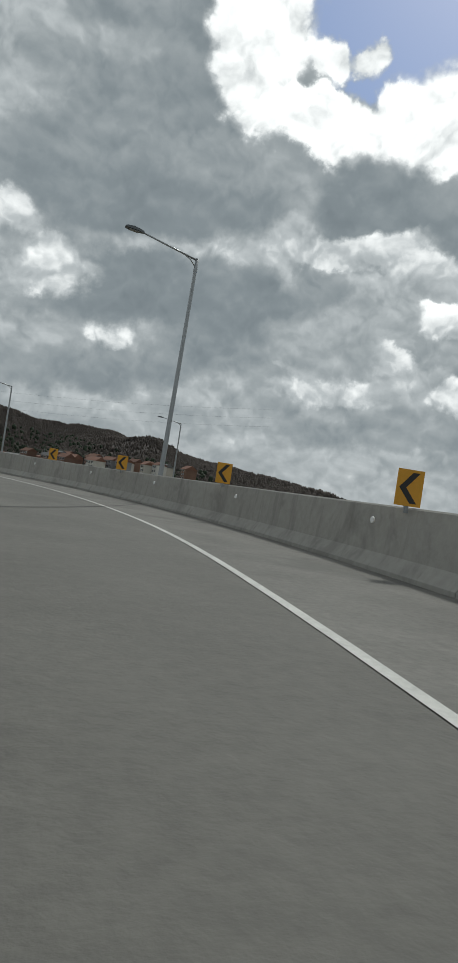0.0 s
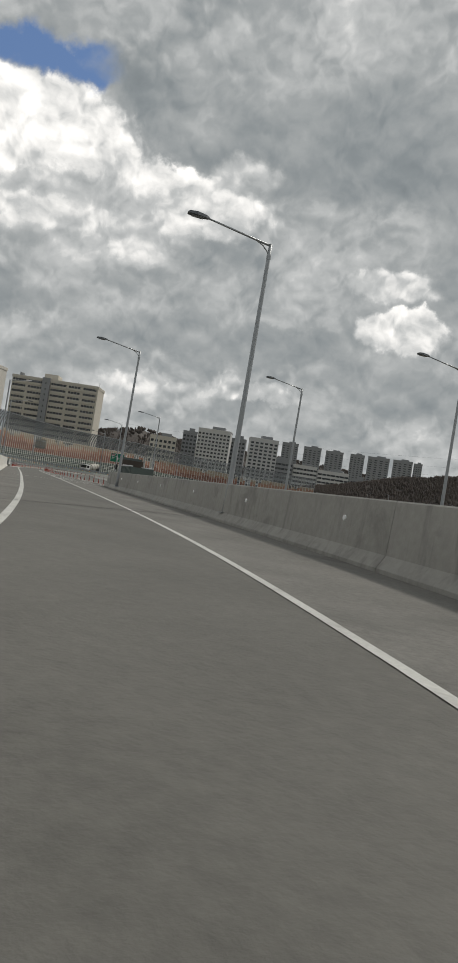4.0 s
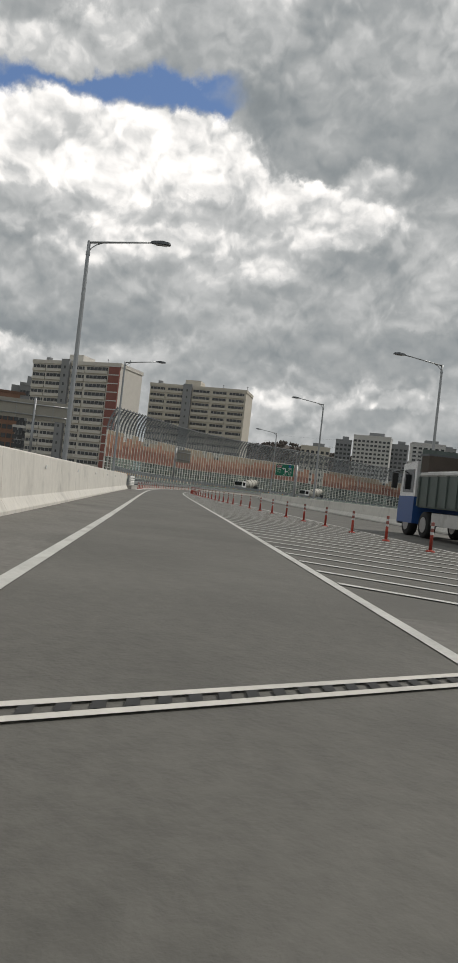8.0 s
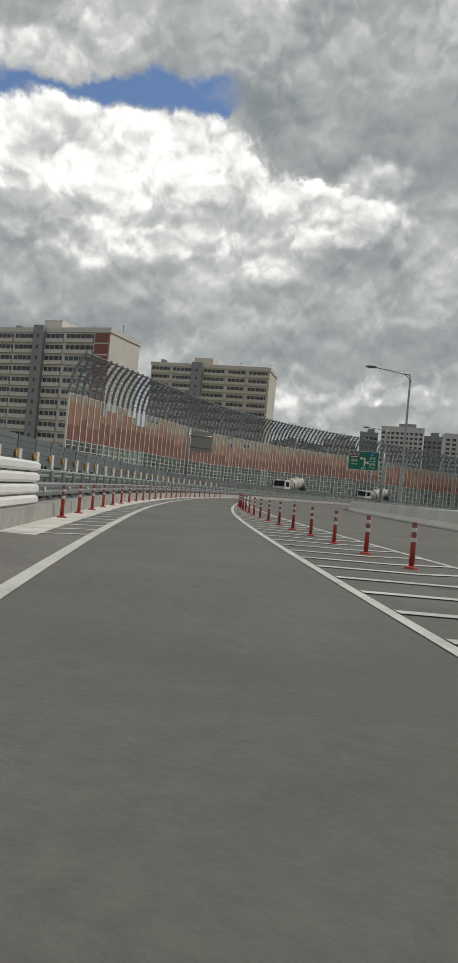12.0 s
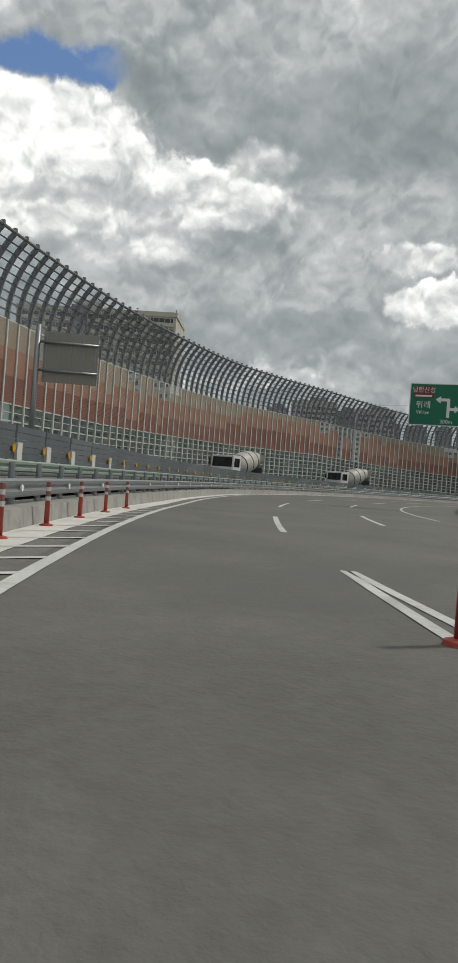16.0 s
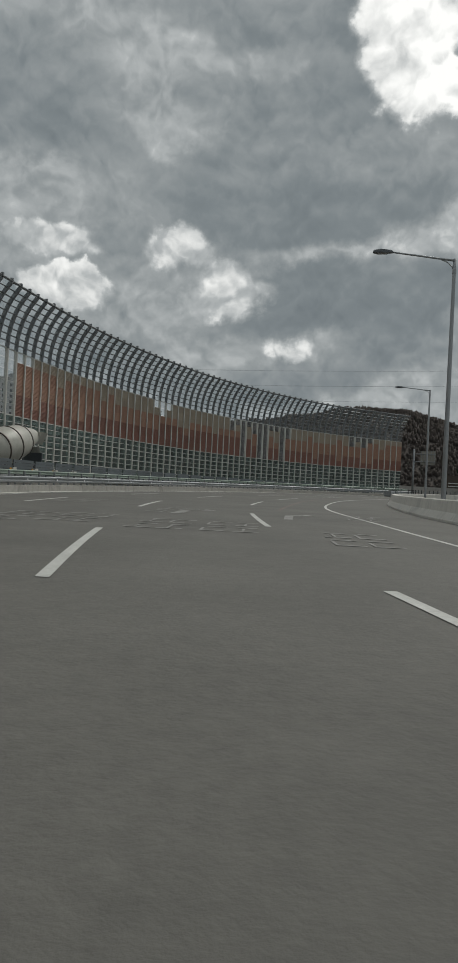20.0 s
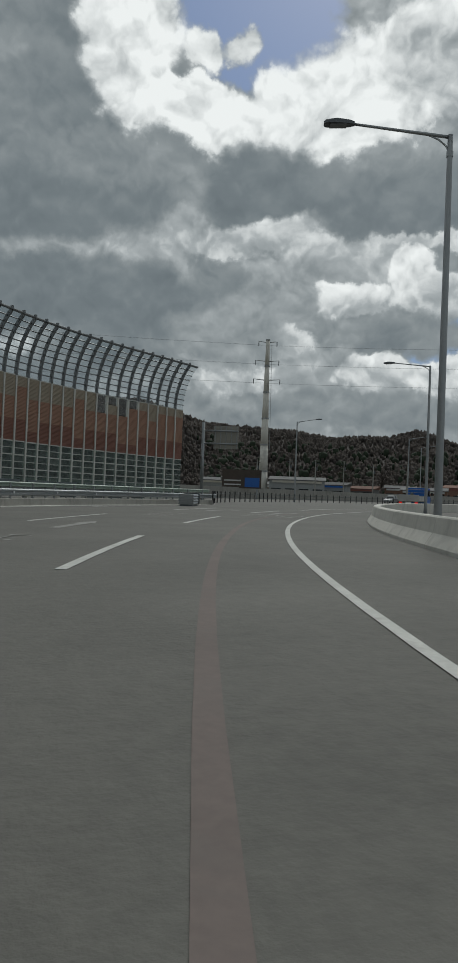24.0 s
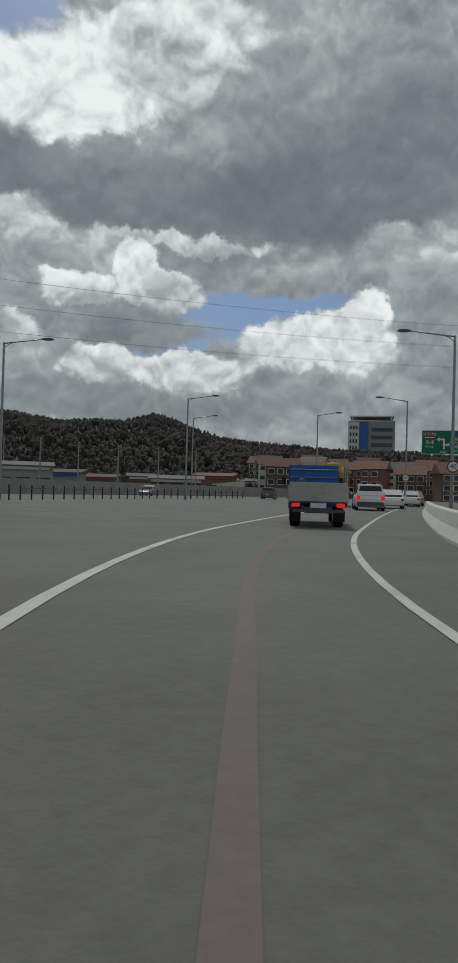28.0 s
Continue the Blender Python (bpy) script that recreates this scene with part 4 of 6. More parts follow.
def slab_block(corner, az, wide, deep, high, floors, mat, end_mat, label, cols=6, ledge=True):
    """A slab of flats: bands of balconies, a stair tower and a plain end wall."""
    ob = thing("apartment_block", label, "apartment building", Matrix.Translation(plan(*corner)) @ Matrix.Rotation(radians(az), 4, "Z"))
    part("wall", G().box((wide / 2, deep / 2, high / 2), (wide, deep, high)), mat, ob)
    part("parapet", G().box((wide / 2, deep / 2, high + 0.6), (wide + 0.5, deep + 0.5, 1.2)), mat, ob)
    part("stair_tower", G().box((wide * 0.40, -0.5, high / 2 + 0.8), (wide * 0.09, 1.6, high + 1.6)), WALL_GREY, ob)
    part("lift_room", G().box((wide * 0.42, deep * 0.5, high + 2.6), (wide * 0.16, deep * 0.5, 3.0)), mat, ob)
    if end_mat:
        part("end_stripe", G().box((wide - wide * 0.06, -0.25, high / 2), (wide * 0.115, 0.6, high)), end_mat, ob, "red-brown painted stripe")
        for i in range(floors):
            part("stripe_band", G().box((wide - wide * 0.06, -0.57, high * (i + 1) / floors), (wide * 0.115, 0.1, 0.35)), WALL_WHITE, ob)
    fh = high / floors
    bands = [(0.01, 0.15), (0.17, 0.345), (0.455, 0.60), (0.63, 0.86)] if end_mat else [(0.01, 0.16), (0.19, 0.345), (0.455, 0.63), (0.66, 0.80), (0.83, 0.98)]
    for a, b in bands:
        w0, w1 = a * wide, b * wide
        band = G().box((0, 0, 0), (w1 - w0, 0.2, fh * 0.36)).mesh("window_band", DARK_GLASS)
        rail_mesh = G().box((0, 0, 0), (w1 - w0 + 0.3, 0.7, fh * 0.34)).mesh("balcony", mat)
        bar = G()
        for q in np.arange(w0 + 1.2, w1, 1.5):
            bar.box((q - (w0 + w1) / 2, -0.14, 0), (0.12, 0.06, fh * 0.42))
        bar = bar.mesh("mullion", WALL_WHITE)
        for i in range(floors):
            place(band, "window_band", ob, pose((w0 + w1) / 2, -0.03, fh * (i + 0.66)))
            place(bar, "mullion", ob, pose((w0 + w1) / 2, -0.03, fh * (i + 0.66)))
            place(rail_mesh, "balcony", ob, pose((w0 + w1) / 2, -0.2, fh * (i + 0.25)))
    part("water_tank", G().tube([(wide * 0.06, deep * 0.4, high + 1.2), (wide * 0.06, deep * 0.4, high + 3.0), (wide * 0.06, deep * 0.4, high + 3.3)], [1.1, 1.1, 0.4], 12), WALL_GREY, ob)
    for x in (0.03, 0.72, 0.97):
        part("aerial", G().tube([(wide * x, deep * 0.5, high + 1.2), (wide * x, deep * 0.5, high + 3.8)], 0.07, 5).box((wide * x, deep * 0.5, high + 3.5), (0.9, 0.08, 0.08)), STEEL_DARK, ob)
    small = G().box((0, 0, 0), (0.5, 0.2, fh * 0.3)).mesh("stair_window", DARK_GLASS)
    for i in range(floors):
        place(small, "stair_window", ob, pose(wide * 0.40, -1.32, fh * (i + 0.6)))
    return ob


# ---- flats behind the noise wall ----
slab_block((-317, 270.5), 20.5, 34, 15, 36.5, 13, WALL_BEIGE, WALL_RED, "beige slab block of flats with a red-brown end stripe")
slab_block((-334, 351.5), 29, 42, 15, 41.5, 15, WALL_TAN, None, "tan slab block of flats with bands of windows")


def at_bearing(az, d):
    """A place by bearing and plan distance from the start of the bend."""
    p = way(az, 0)
    return (-64.5 + p.x * d, 110.2 + p.y * d)


def grid_block(p, az, wide, deep, high, floors, cols, mat, label, base=0.0, pane=(0.62, 0.5), cat="apartment building", name="tower_block"):
    ob = thing(name, label, cat, Matrix.Translation(plan(*p, base)) @ Matrix.Rotation(radians(az), 4, "Z"))
    part("wall", G().box((0, deep / 2, high / 2), (wide, deep, high)), mat, ob)
    part("parapet", G().box((0, deep / 2, high + 0.5), (wide + 0.4, deep + 0.4, 1.0)), mat, ob)
    part("roof_room", G().box((wide * 0.1, deep / 2, high + 2.2), (wide * 0.4, deep * 0.5, 2.8)), WALL_GREY, ob)
    facade(ob, wide, high * 0.96, floors, cols, -0.05, "window", *pane, x0=-wide / 2)
    return ob


def seen_block(az0, az1, el, d, floors, cols, mat, label, base=0.0, turn=0.0, **more):
    """A far block that fills the bearings az0 to az1 and rises to el degrees."""
    mid = (az0 + az1) / 2
    wide = 2 * d * KM * math.tan(radians(abs(az0 - az1) / 2))
    high = d * KM * math.tan(radians(el)) + EYE - base
    return grid_block(at_bearing(mid, d), mid + turn, wide, wide * 0.55, high, floors, cols, mat, label, base, **more)


# ---- towers and offices over the far side ----
seen_block(31.0, 28.0, 5.5, 640, 16, 9, WALL_WHITE, "white tower block with a grid of dark windows", turn=-6)
seen_block(28.0, 26.6, 5.0, 660, 14, 4, WALL_GREY, "grey tower block beside a white one", turn=-6)
seen_block(32.4, 31.1, 5.0, 680, 14, 4, WALL_GREY, "grey narrow tower block")
seen_block(26.3, 23.7, 5.3, 700, 16, 6, WALL_WHITE, "white ribbed tower block under construction", turn=8)
seen_block(35.2, 32.8, 4.2, 620, 9, 6, WALL_TAN, "tan low block of flats")
for a, b, el, m, lab in ((24.9, 22.6, 3.6, WALL_GREY, "grey glass office building"), (22.5, 20.4, 3.4, WALL_WHITE, "pale office building with ribbon windows"), (20.3, 17.6, 3.2, WALL_WHITE, "white office building with dark bands"),
                         (17.4, 16.0, 2.9, WALL_GREY, "grey office building below the hill")):
    seen_block(a, b, el, 900, 9, 7, m, lab, turn=5, pane=(0.9, 0.45), cat="office building", name="office_building")
for a, b, el in ((24.3, 22.9, 5.1), (22.4, 20.9, 5.0), (20.5, 19.0, 4.9), (18.4, 17.2, 4.9), (16.9, 15.1, 4.9), (14.8, 13.2, 4.9), (13.1, 12.4, 4.8)):
    seen_block(a, b, el, 1450, 22, 4, WALL_GREY, "distant grey apartment tower on the hillside", base=14.0, pane=(0.5, 0.35))
for a, b, el, m in ((59.9, 57.8, 5.6, WALL_BRICK), (58.4, 57.2, 6.4, WALL_GREY), (58.6, 57.4, 3.0, WALL_WHITE)):
    seen_block(a, b, el, 330, 8, 5, m, "office building half hidden behind the flats", pane=(0.8, 0.5), cat="office building", name="office_building")


# ---- gantry signs seen from behind ----
def gantry_sign(m, wide, tall, low, post_x, label, back, rails=2):
    ob = thing("gantry_sign", label, "road sign", m)
    part("post", G().tube([(post_x, 0.2, 0), (post_x, 0.2, low + tall + 0.3)], [0.17, 0.14], 12), STEEL, ob, smooth=True)
    part("panel", G().box((0, 0, low + tall / 2), (wide, 0.06, tall)), back, ob)
    for k in range(rails):
        z = low + tall * (0.22 + 0.56 * k)
        part("arm", G().tube([(wide / 2 if abs(post_x) < 0.5 else post_x, 0.2, z), (wide / 2 * (1 if post_x < 0 else -1), 0.2, z)], 0.075, 8), STEEL, ob, smooth=True)
    for x in np.linspace(-wide / 2 + 0.15, wide / 2 - 0.15, 5):
        part("stiffener", G().box((x, 0.06, low + tall / 2), (0.06, 0.07, tall)), STEEL, ob)
    part("base", G().box((post_x, 0.2, 0.15), (0.7, 0.7, 0.3)), CONCRETE, ob)
    return ob


SIGN_BACK = material("sign_back_sheet", (0.34, 0.325, 0.285), 0.6, 0.3, vary=0.06)
gantry_sign(Matrix.Translation(plan(-150.8, 400.8)) @ Matrix.Rotation(radians(-28 + 180), 4, "Z"), 2.4, 2.2, 5.1, 2.2, "back of a road sign on a steel post by the kerb", SIGN_BACK)
gantry_sign(Matrix.Translation(plan(-190.2, 236.9, 0.7)) @ Matrix.Rotation(radians(218), 4, "Z"), 2.9, 2.7, 4.8, 1.75, "back of a road sign before the noise wall", SIGN_BACK)
gantry_sign(Matrix.Translation(plan(-145.7, 162.8)) @ Matrix.Rotation(radians(230), 4, "Z"), 8.3, 2.1, 6.3, 0.0, "back of a wide sign panel behind the pale barrier", SIGN_BACK)


# ---- green direction signs ----
SIGN_GREEN = material("green_sign_sheeting", (0.0, 0.155, 0.085), 0.45, vary=0.05)
SIGN_BROWN = material("brown_sign_sheeting", (0.17, 0.035, 0.03), 0.45, vary=0.05)
SIGN_BLUE = material("blue_sign_sheeting", (0.02, 0.11, 0.40), 0.45, vary=0.05)
SIGN_WHITE = material("white_sign_sheeting", (0.80, 0.80, 0.80), 0.45, vary=0.02)


def lettering(text, size, x, z, parent, mat=None, y=-0.055):
    """Letters cut from sheet, standing on the sign's face."""
    c = bpy.data.curves.new("lettering", "FONT")
    c.body, c.size, c.align_x, c.align_y, c.extrude = text, size, "CENTER", "CENTER", 0.003
    c.materials.append(mat or SIGN_WHITE)
    ob = new("lettering", c)
    ob.parent = parent
    ob.matrix_basis = pose(x, y, z, 90, 0, 0)
    return ob


def direction_sign(m, low, post_x):
    wide, tall = 4.1, 2.5
    ob = thing("direction_sign", "green direction sign with white lettering and branching arrow", "road sign", m, "direction signs")
    part("post", G().tube([(post_x, 0.25, 0), (post_x, 0.25, low + tall)], [0.19, 0.15], 12), STEEL, ob, smooth=True)
    part("arm", G().tube([(post_x, 0.25, low + tall * 0.75), (-wide / 2 + 0.2, 0.25, low + tall * 0.75)], 0.08, 8), STEEL, ob)
    part("arm", G().tube([(post_x, 0.25, low + tall * 0.25), (-wide / 2 + 0.2, 0.25, low + tall * 0.25)], 0.08, 8), STEEL, ob)
    part("border", G().box((0, -0.012, low + tall / 2), (wide, 0.05, tall)), SIGN_WHITE, ob)
    face = part("panel", G().box((0, -0.03, low + tall / 2), (wide - 0.1, 0.04, tall - 0.1)), SIGN_GREEN, ob)
    z = low + tall / 2
    part("brown_plate", G().box((-1.25, -0.054, z + 0.72), (1.15, 0.01, 0.72)), SIGN_BROWN, ob)
    lettering("남한산성", 0.36, -1.25, z + 0.84, ob, y=-0.062)
    part("text_bar", G().box((-1.25, -0.062, z + 0.5), (0.95, 0.006, 0.10)), SIGN_WHITE, ob)
    lettering("위례", 0.48, -1.25, z - 0.05, ob)
    lettering("Wirye", 0.30, -1.25, z - 0.48, ob)
    part("route_disc", G().tube([(1.1, -0.05, z + 0.85), (1.1, -0.06, z + 0.85)], 0.28, 20), SIGN_BLUE, ob)
    lettering("3", 0.36, 1.1, z + 0.85, ob, y=-0.066)
    lettering("성남", 0.46, 1.2, z + 0.33, ob)
    lettering("Seongnam", 0.24, 1.2, z - 0.02, ob)
    lettering("송파", 0.46, 1.2, z - 0.46, ob)
    lettering("Songpa", 0.24, 1.2, z - 0.86, ob)
    lettering("300m", 0.32, 0.1, z - 1.0, ob)
    g = G()
    y = -0.054
    g.box((0.18, y, z - 0.22), (0.17, 0.008, 1.05))
    g.box((-0.02, y, z + 0.30), (0.56, 0.0079, 0.17))
    g.box((0.36, y, z - 0.25), (0.40, 0.0081, 0.17))
    g.face((-0.26, y - 0.005, z + 0.52), (-0.56, y - 0.005, z + 0.30), (-0.26, y - 0.005, z + 0.08))
    g.face((0.54, y - 0.005, z - 0.03), (0.54, y - 0.005, z - 0.47), (0.80, y - 0.005, z - 0.25))
    part("arrow", g, SIGN_WHITE, ob, "white branching arrow")
    return ob


direction_sign(Matrix.Translation(plan(-170.6, 254.6)) @ Matrix.Rotation(radians(16), 4, "Z"), 5.1, 2.6)
direction_sign(Matrix.Translation(plan(-76.8, 415.0)) @ Matrix.Rotation(radians(-58), 4, "Z"), 5.4, 2.6)


def speed_sign(p, az, pole=True):
    ob = thing("speed_sign", "round speed limit sign reading forty on a slim post", "road sign", Matrix.Translation(plan(*p)) @ Matrix.Rotation(radians(az), 4, "Z"), "speed limit signs")
    part("post", G().tube([(0, 0.04, 0), (0, 0.04, 3.0)], 0.035, 8), STEEL, ob)
    disc = lambda r, y: G().tube([(0, y, 2.7), (0, y - 0.012, 2.7)], r, 28)
    part("disc", disc(0.34, 0.0), SIGN_BROWN, ob, "dark red rim")
    part("face", disc(0.27, -0.008), SIGN_WHITE, ob)
    lettering("40", 0.36, 0, 2.7, ob, BLACK, -0.024)


speed_sign((-112.7, 393.0), -52)
speed_sign((-86.6, 413.8), -58)

# ---- lamps round the junction ----
for x, y, az in ((-132.2, 420.8, -40), (-102.4, 434.6, -48), (-87.5, 451.7, -50)):
    street_lamp(Matrix.Translation(plan(x, y)) @ Matrix.Rotation(radians(az), 4, "Z"), 10.1, 2.8, "tall galvanised street lamp by the junction")
for x, y, az, a in ((-143.2, 372.4, -45, -2.8), (-112.5, 393.2, -52, -2.8), (-80.8, 432.2, -45, 2.4), (-86.3, 414.0, -50, -2.6)):
    street_lamp(Matrix.Translation(plan(x, y)) @ Matrix.Rotation(radians(az), 4, "Z"), 10.0, a, "tall street lamp beside the road to the junction")

# ---- black post fence, crash cushion and low wall ----
FENCE = [(-157.8, 384), (-153.5, 395), (-145, 406), (-132, 420), (-113, 432), (-97, 440), (-80, 447)]
posts = spline([(x * KM, y * KM) for x, y in FENCE], 1.55)
fence = thing("post_fence", "black post and rail fence along the centre of the junction", "fence", kind="structure")
FENCE_POST = G().tube([(0, 0, 0), (0, 0, 0.98), (0, 0, 1.03)], [0.055, 0.055, 0.03], 8).mesh("post", BLACK)
for i, p in enumerate(posts):
    place(FENCE_POST, "post", fence, Matrix.Translation(p))
    if i + 1 < len(posts):
        q = posts[i + 1]
        for z in (0.42, 0.80):
            part("rail", G().tube([p + Vector((0, 0, z)), q + Vector((0, 0, z))], 0.025, 6), STEEL_DARK, fence)
cushion = thing("crash_cushion", "grey corrugated crash cushion at the end of the guardrail", "crash cushion", Matrix.Translation(plan(-161.6, 378.0)) @ Matrix.Rotation(radians(-26), 4, "Z") @ Matrix.Scale(0.88, 4))
for k in range(4):
    z = 0.2 + 0.19 * k
    part("beam", G().sweep([[(x, y, z + h) for x, h in ((-0.5 - b, -0.09), (-0.56 - b, 0), (-0.5 - b, 0.09), (0.5 + b, 0.09), (0.56 + b, 0), (0.5 + b, -0.09))] for y, b in ((-2.6, 0.0), (-0.3, 0.0), (0.0, -0.12))]), STEEL, cushion)
part("nose", G().sweep([[(math.cos(a) * r * 0.6, math.sin(a) * r * 0.4, z) for a in np.linspace(0, math.pi, 9)] for z, r in ((0.1, 1.0), (0.85, 1.0), (0.95, 0.9))], closed=False), STEEL, cushion)
part("skid", G().box((0, -1.3, 0.06), (0.9, 2.6, 0.12)), STEEL_DARK, cushion)
g = G()
low = spline([(x * KM, y * KM) for x, y in ((-215, 395), (-170, 420), (-135, 445), (-105, 462), (-60, 478), (20, 490))], 4.0)
lw = thing("low_wall", "low grey concrete wall beyond the far carriageway", "wall", kind="structure")
for p, q in zip(low, low[1:]):
    d = (q - p).normalized()
    n = Vector((-d.y, d.x, 0)) * 0.15
    part("wall_segment", G().sweep([[e - n, e - n + Vector((0, 0, 1.75)), e + n + Vector((0, 0, 1.75)), e + n] for e in (p, q - d * 0.02)]), CONCRETE, lw)


# ---- power pylon and wires ----
def pylon(p, high, r0, label, az, arms=((0.98, 2.2), (0.86, 2.8), (0.74, 3.2))):
    ob = thing("power_pylon", label, "pylon", Matrix.Translation(plan(*p)) @ Matrix.Rotation(radians(az), 4, "Z"))
    n = 6
    for k in range(n):
        a, b = k / n, (k + 1) / n
        part("pole_section", G().tube([(0, 0, high * a), (0, 0, high * b)], [r0 * (1 - 0.62 * a), r0 * (1 - 0.62 * b) - 0.02], 14), CONCRETE_PALE, ob, smooth=True)
        part("flange", G().tube([(0, 0, high * b - 0.25), (0, 0, high * b)], r0 * (1 - 0.62 * b) + 0.12, 14), STEEL, ob)
    for u, l in arms:
        part("cross_arm", G().tube([(-l, 0, high * u + 0.25), (0, 0, high * u), (l, 0, high * u + 0.25)], [0.06, 0.14, 0.06], 6), STEEL, ob)
        for s_ in (-1, 1):
            part("insulator", G().tube([(s_ * l, 0, high * u + 0.25), (s_ * l, 0, high * u - 0.9)], 0.10, 8), STEEL_DARK, ob)
    for k in range(26):
        part("rung", G().box((r0 * 0.75, 0, high * (0.3 + 0.66 * k / 26)), (1.0 - 0.5 * k / 26, 0.04, 0.05)), STEEL, ob)
    part("ladder_rail", G().tube([(r0 * 1.15, 0, high * 0.3), (r0 * 0.85, 0, high * 0.97)], 0.04, 6), STEEL, ob)
    return ob


pylon((-99.5, 512), 38.2, 1.15, "tall tubular power pylon with short cross arms", -20)
for az, el, d in ((10.4, 4.15, 690), (6.7, 2.35, 760)):
    p = way(az, 0) * d
    pylon((-8.8 + p.x, 48.4 + p.y), d * KM * math.tan(radians(el)) + 1, 1.0, "distant power pylon in front of the wooded hill", 20, ((0.97, 4.0), (0.86, 4.4), (0.75, 4.8)))
wires = thing("power_lines", "sagging power lines strung from the pylon", "power lines")
for u, l in ((0.98, 2.2), (0.86, 2.8), (0.74, 3.2)):
    for s_ in (-1, 1):
        a = plan(-99.5, 512, 38.2 * u - 0.7) + Matrix.Rotation(radians(-20), 3, "Z") @ Vector((s_ * l, 0, 0))
        for b in (plan(120, 420, 38.2 * u + 9), plan(-420, 560, 38.2 * u + 4)):
            pts = []
            for t in np.linspace(0, 1, 20):
                q = a.lerp(b, t)
                q.z -= 4 * 3.0 * t * (1 - t)
                pts.append(q)
            part("wire", G().tube(pts, 0.015, 4, cap=False), STEEL_DARK, wires)


# ---- panel fence of the opposite carriageway ----
PANEL = material("grey_glare_panel", (0.15, 0.17, 0.18), 0.5, 0.2, vary=0.08, per_object=0.15)
AMBER = material("amber_reflector", (0.70, 0.33, 0.02), 0.3, vary=0.05)
glare = thing("panel_fence", "grey panel fence with amber reflectors on a concrete kerb", "fence", kind="structure")
panel_mesh = G()
for k in range(5):
    panel_mesh.box((0, 0, -0.34 + 0.17 * k), (0.05 if k % 2 else 0.07, 2.15, 0.16))
panel_mesh = panel_mesh.mesh("panel", PANEL)
reflector = G().tube([(0.05, 0, 0), (0.075, 0, 0)], 0.10, 14).mesh("reflector", AMBER)
white_post = G().box((0, 0, 0), (0.16, 0.34, 0.5)).mesh("concrete_block", CONCRETE_PALE)
s = 216.0
while s < 446:
    m = turned(s, offset(GUARD, s) - 2.2, bank(s) + 0.25)
    place(panel_mesh, "panel", glare, m @ pose(0, 0, 0.45))
    place(reflector, "reflector", glare, m @ pose(0.02, 0.9, 0.3))
    place(white_post, "concrete_block", glare, m @ pose(0.06, -1.12, 0.2))
    s += 2.75
rail("rail", GUARD, -1.55, 0.85, 216, 446, STEEL, glare, 0.24)

# ---- round reflectors on the barriers and guardrail ----
disc = G().tube([(0, 0, 0), (0.03, 0, 0)], 0.06, 14).mesh("reflector", SIGN_WHITE)
for s in np.arange(-12, 140, 8.6):
    r = tagged(place(disc, "reflector", None, turned(s, 6.5 - 0.02, 0.9)), "small round pale reflector on the concrete barrier", "reflector", "barrier reflectors")
for s in np.arange(112, 210, 9.0):
    r = tagged(place(disc, "reflector", None, turned(s, -3.98, 1.08)), "small round pale reflector on the concrete barrier", "reflector", "barrier reflectors")
for s in np.arange(216, 440, 4.0):
    place(disc, "reflector", guard, turned(s, offset(GUARD, s) + 0.1, 0.62))


# ---- vehicles ----
CAR_SILVER = material("silver_car_paint", (0.30, 0.31, 0.32), 0.3, 0.5, vary=0.03)
CAR_WHITE = material("white_car_paint", (0.72, 0.72, 0.72), 0.28, 0.0, vary=0.02)
CAR_GREY = material("grey_car_paint", (0.12, 0.125, 0.13), 0.3, 0.4, vary=0.03)
TRUCK_BLUE = material("blue_truck_paint", (0.015, 0.13, 0.50), 0.35, vary=0.05)
TRUCK_NAVY = material("deep_blue_truck_paint", (0.02, 0.08, 0.26), 0.35, vary=0.06)
BED_GREY = material("dusty_bed_steel", (0.10, 0.125, 0.115), 0.6, 0.2, vary=0.15)
BED_SILVER = material("pale_aluminium_gate", (0.50, 0.50, 0.49), 0.45, 0.4, vary=0.08, stain=(0.33, 0.32, 0.30), stain_scale=1.2)
DRUM_YELLOW = material("yellow_drum_paint", (0.50, 0.32, 0.09), 0.5, vary=0.14, stain=(0.30, 0.24, 0.14), stain_scale=0.8)
DRUM_PALE = material("pale_drum_paint", (0.46, 0.45, 0.40), 0.5, vary=0.10, stain=(0.33, 0.31, 0.27), stain_scale=0.8)
RUBBER = material("tyre_rubber", (0.015, 0.015, 0.015), 0.8)
RIM = material("wheel_alloy", (0.35, 0.35, 0.36), 0.35, 0.8)
CAR_GLASS = material("tinted_car_glass", (0.012, 0.014, 0.016), 0.08, vary=0.1)
RED_LAMP = material("red_lamp_lens", (0.45, 0.02, 0.015), 0.2)
RED_LIT = glow("lit_brake_lamp", (0.8, 0.03, 0.02), 0.9)
CANVAS = material("brown_canvas", (0.075, 0.06, 0.05), 0.9, vary=0.15)


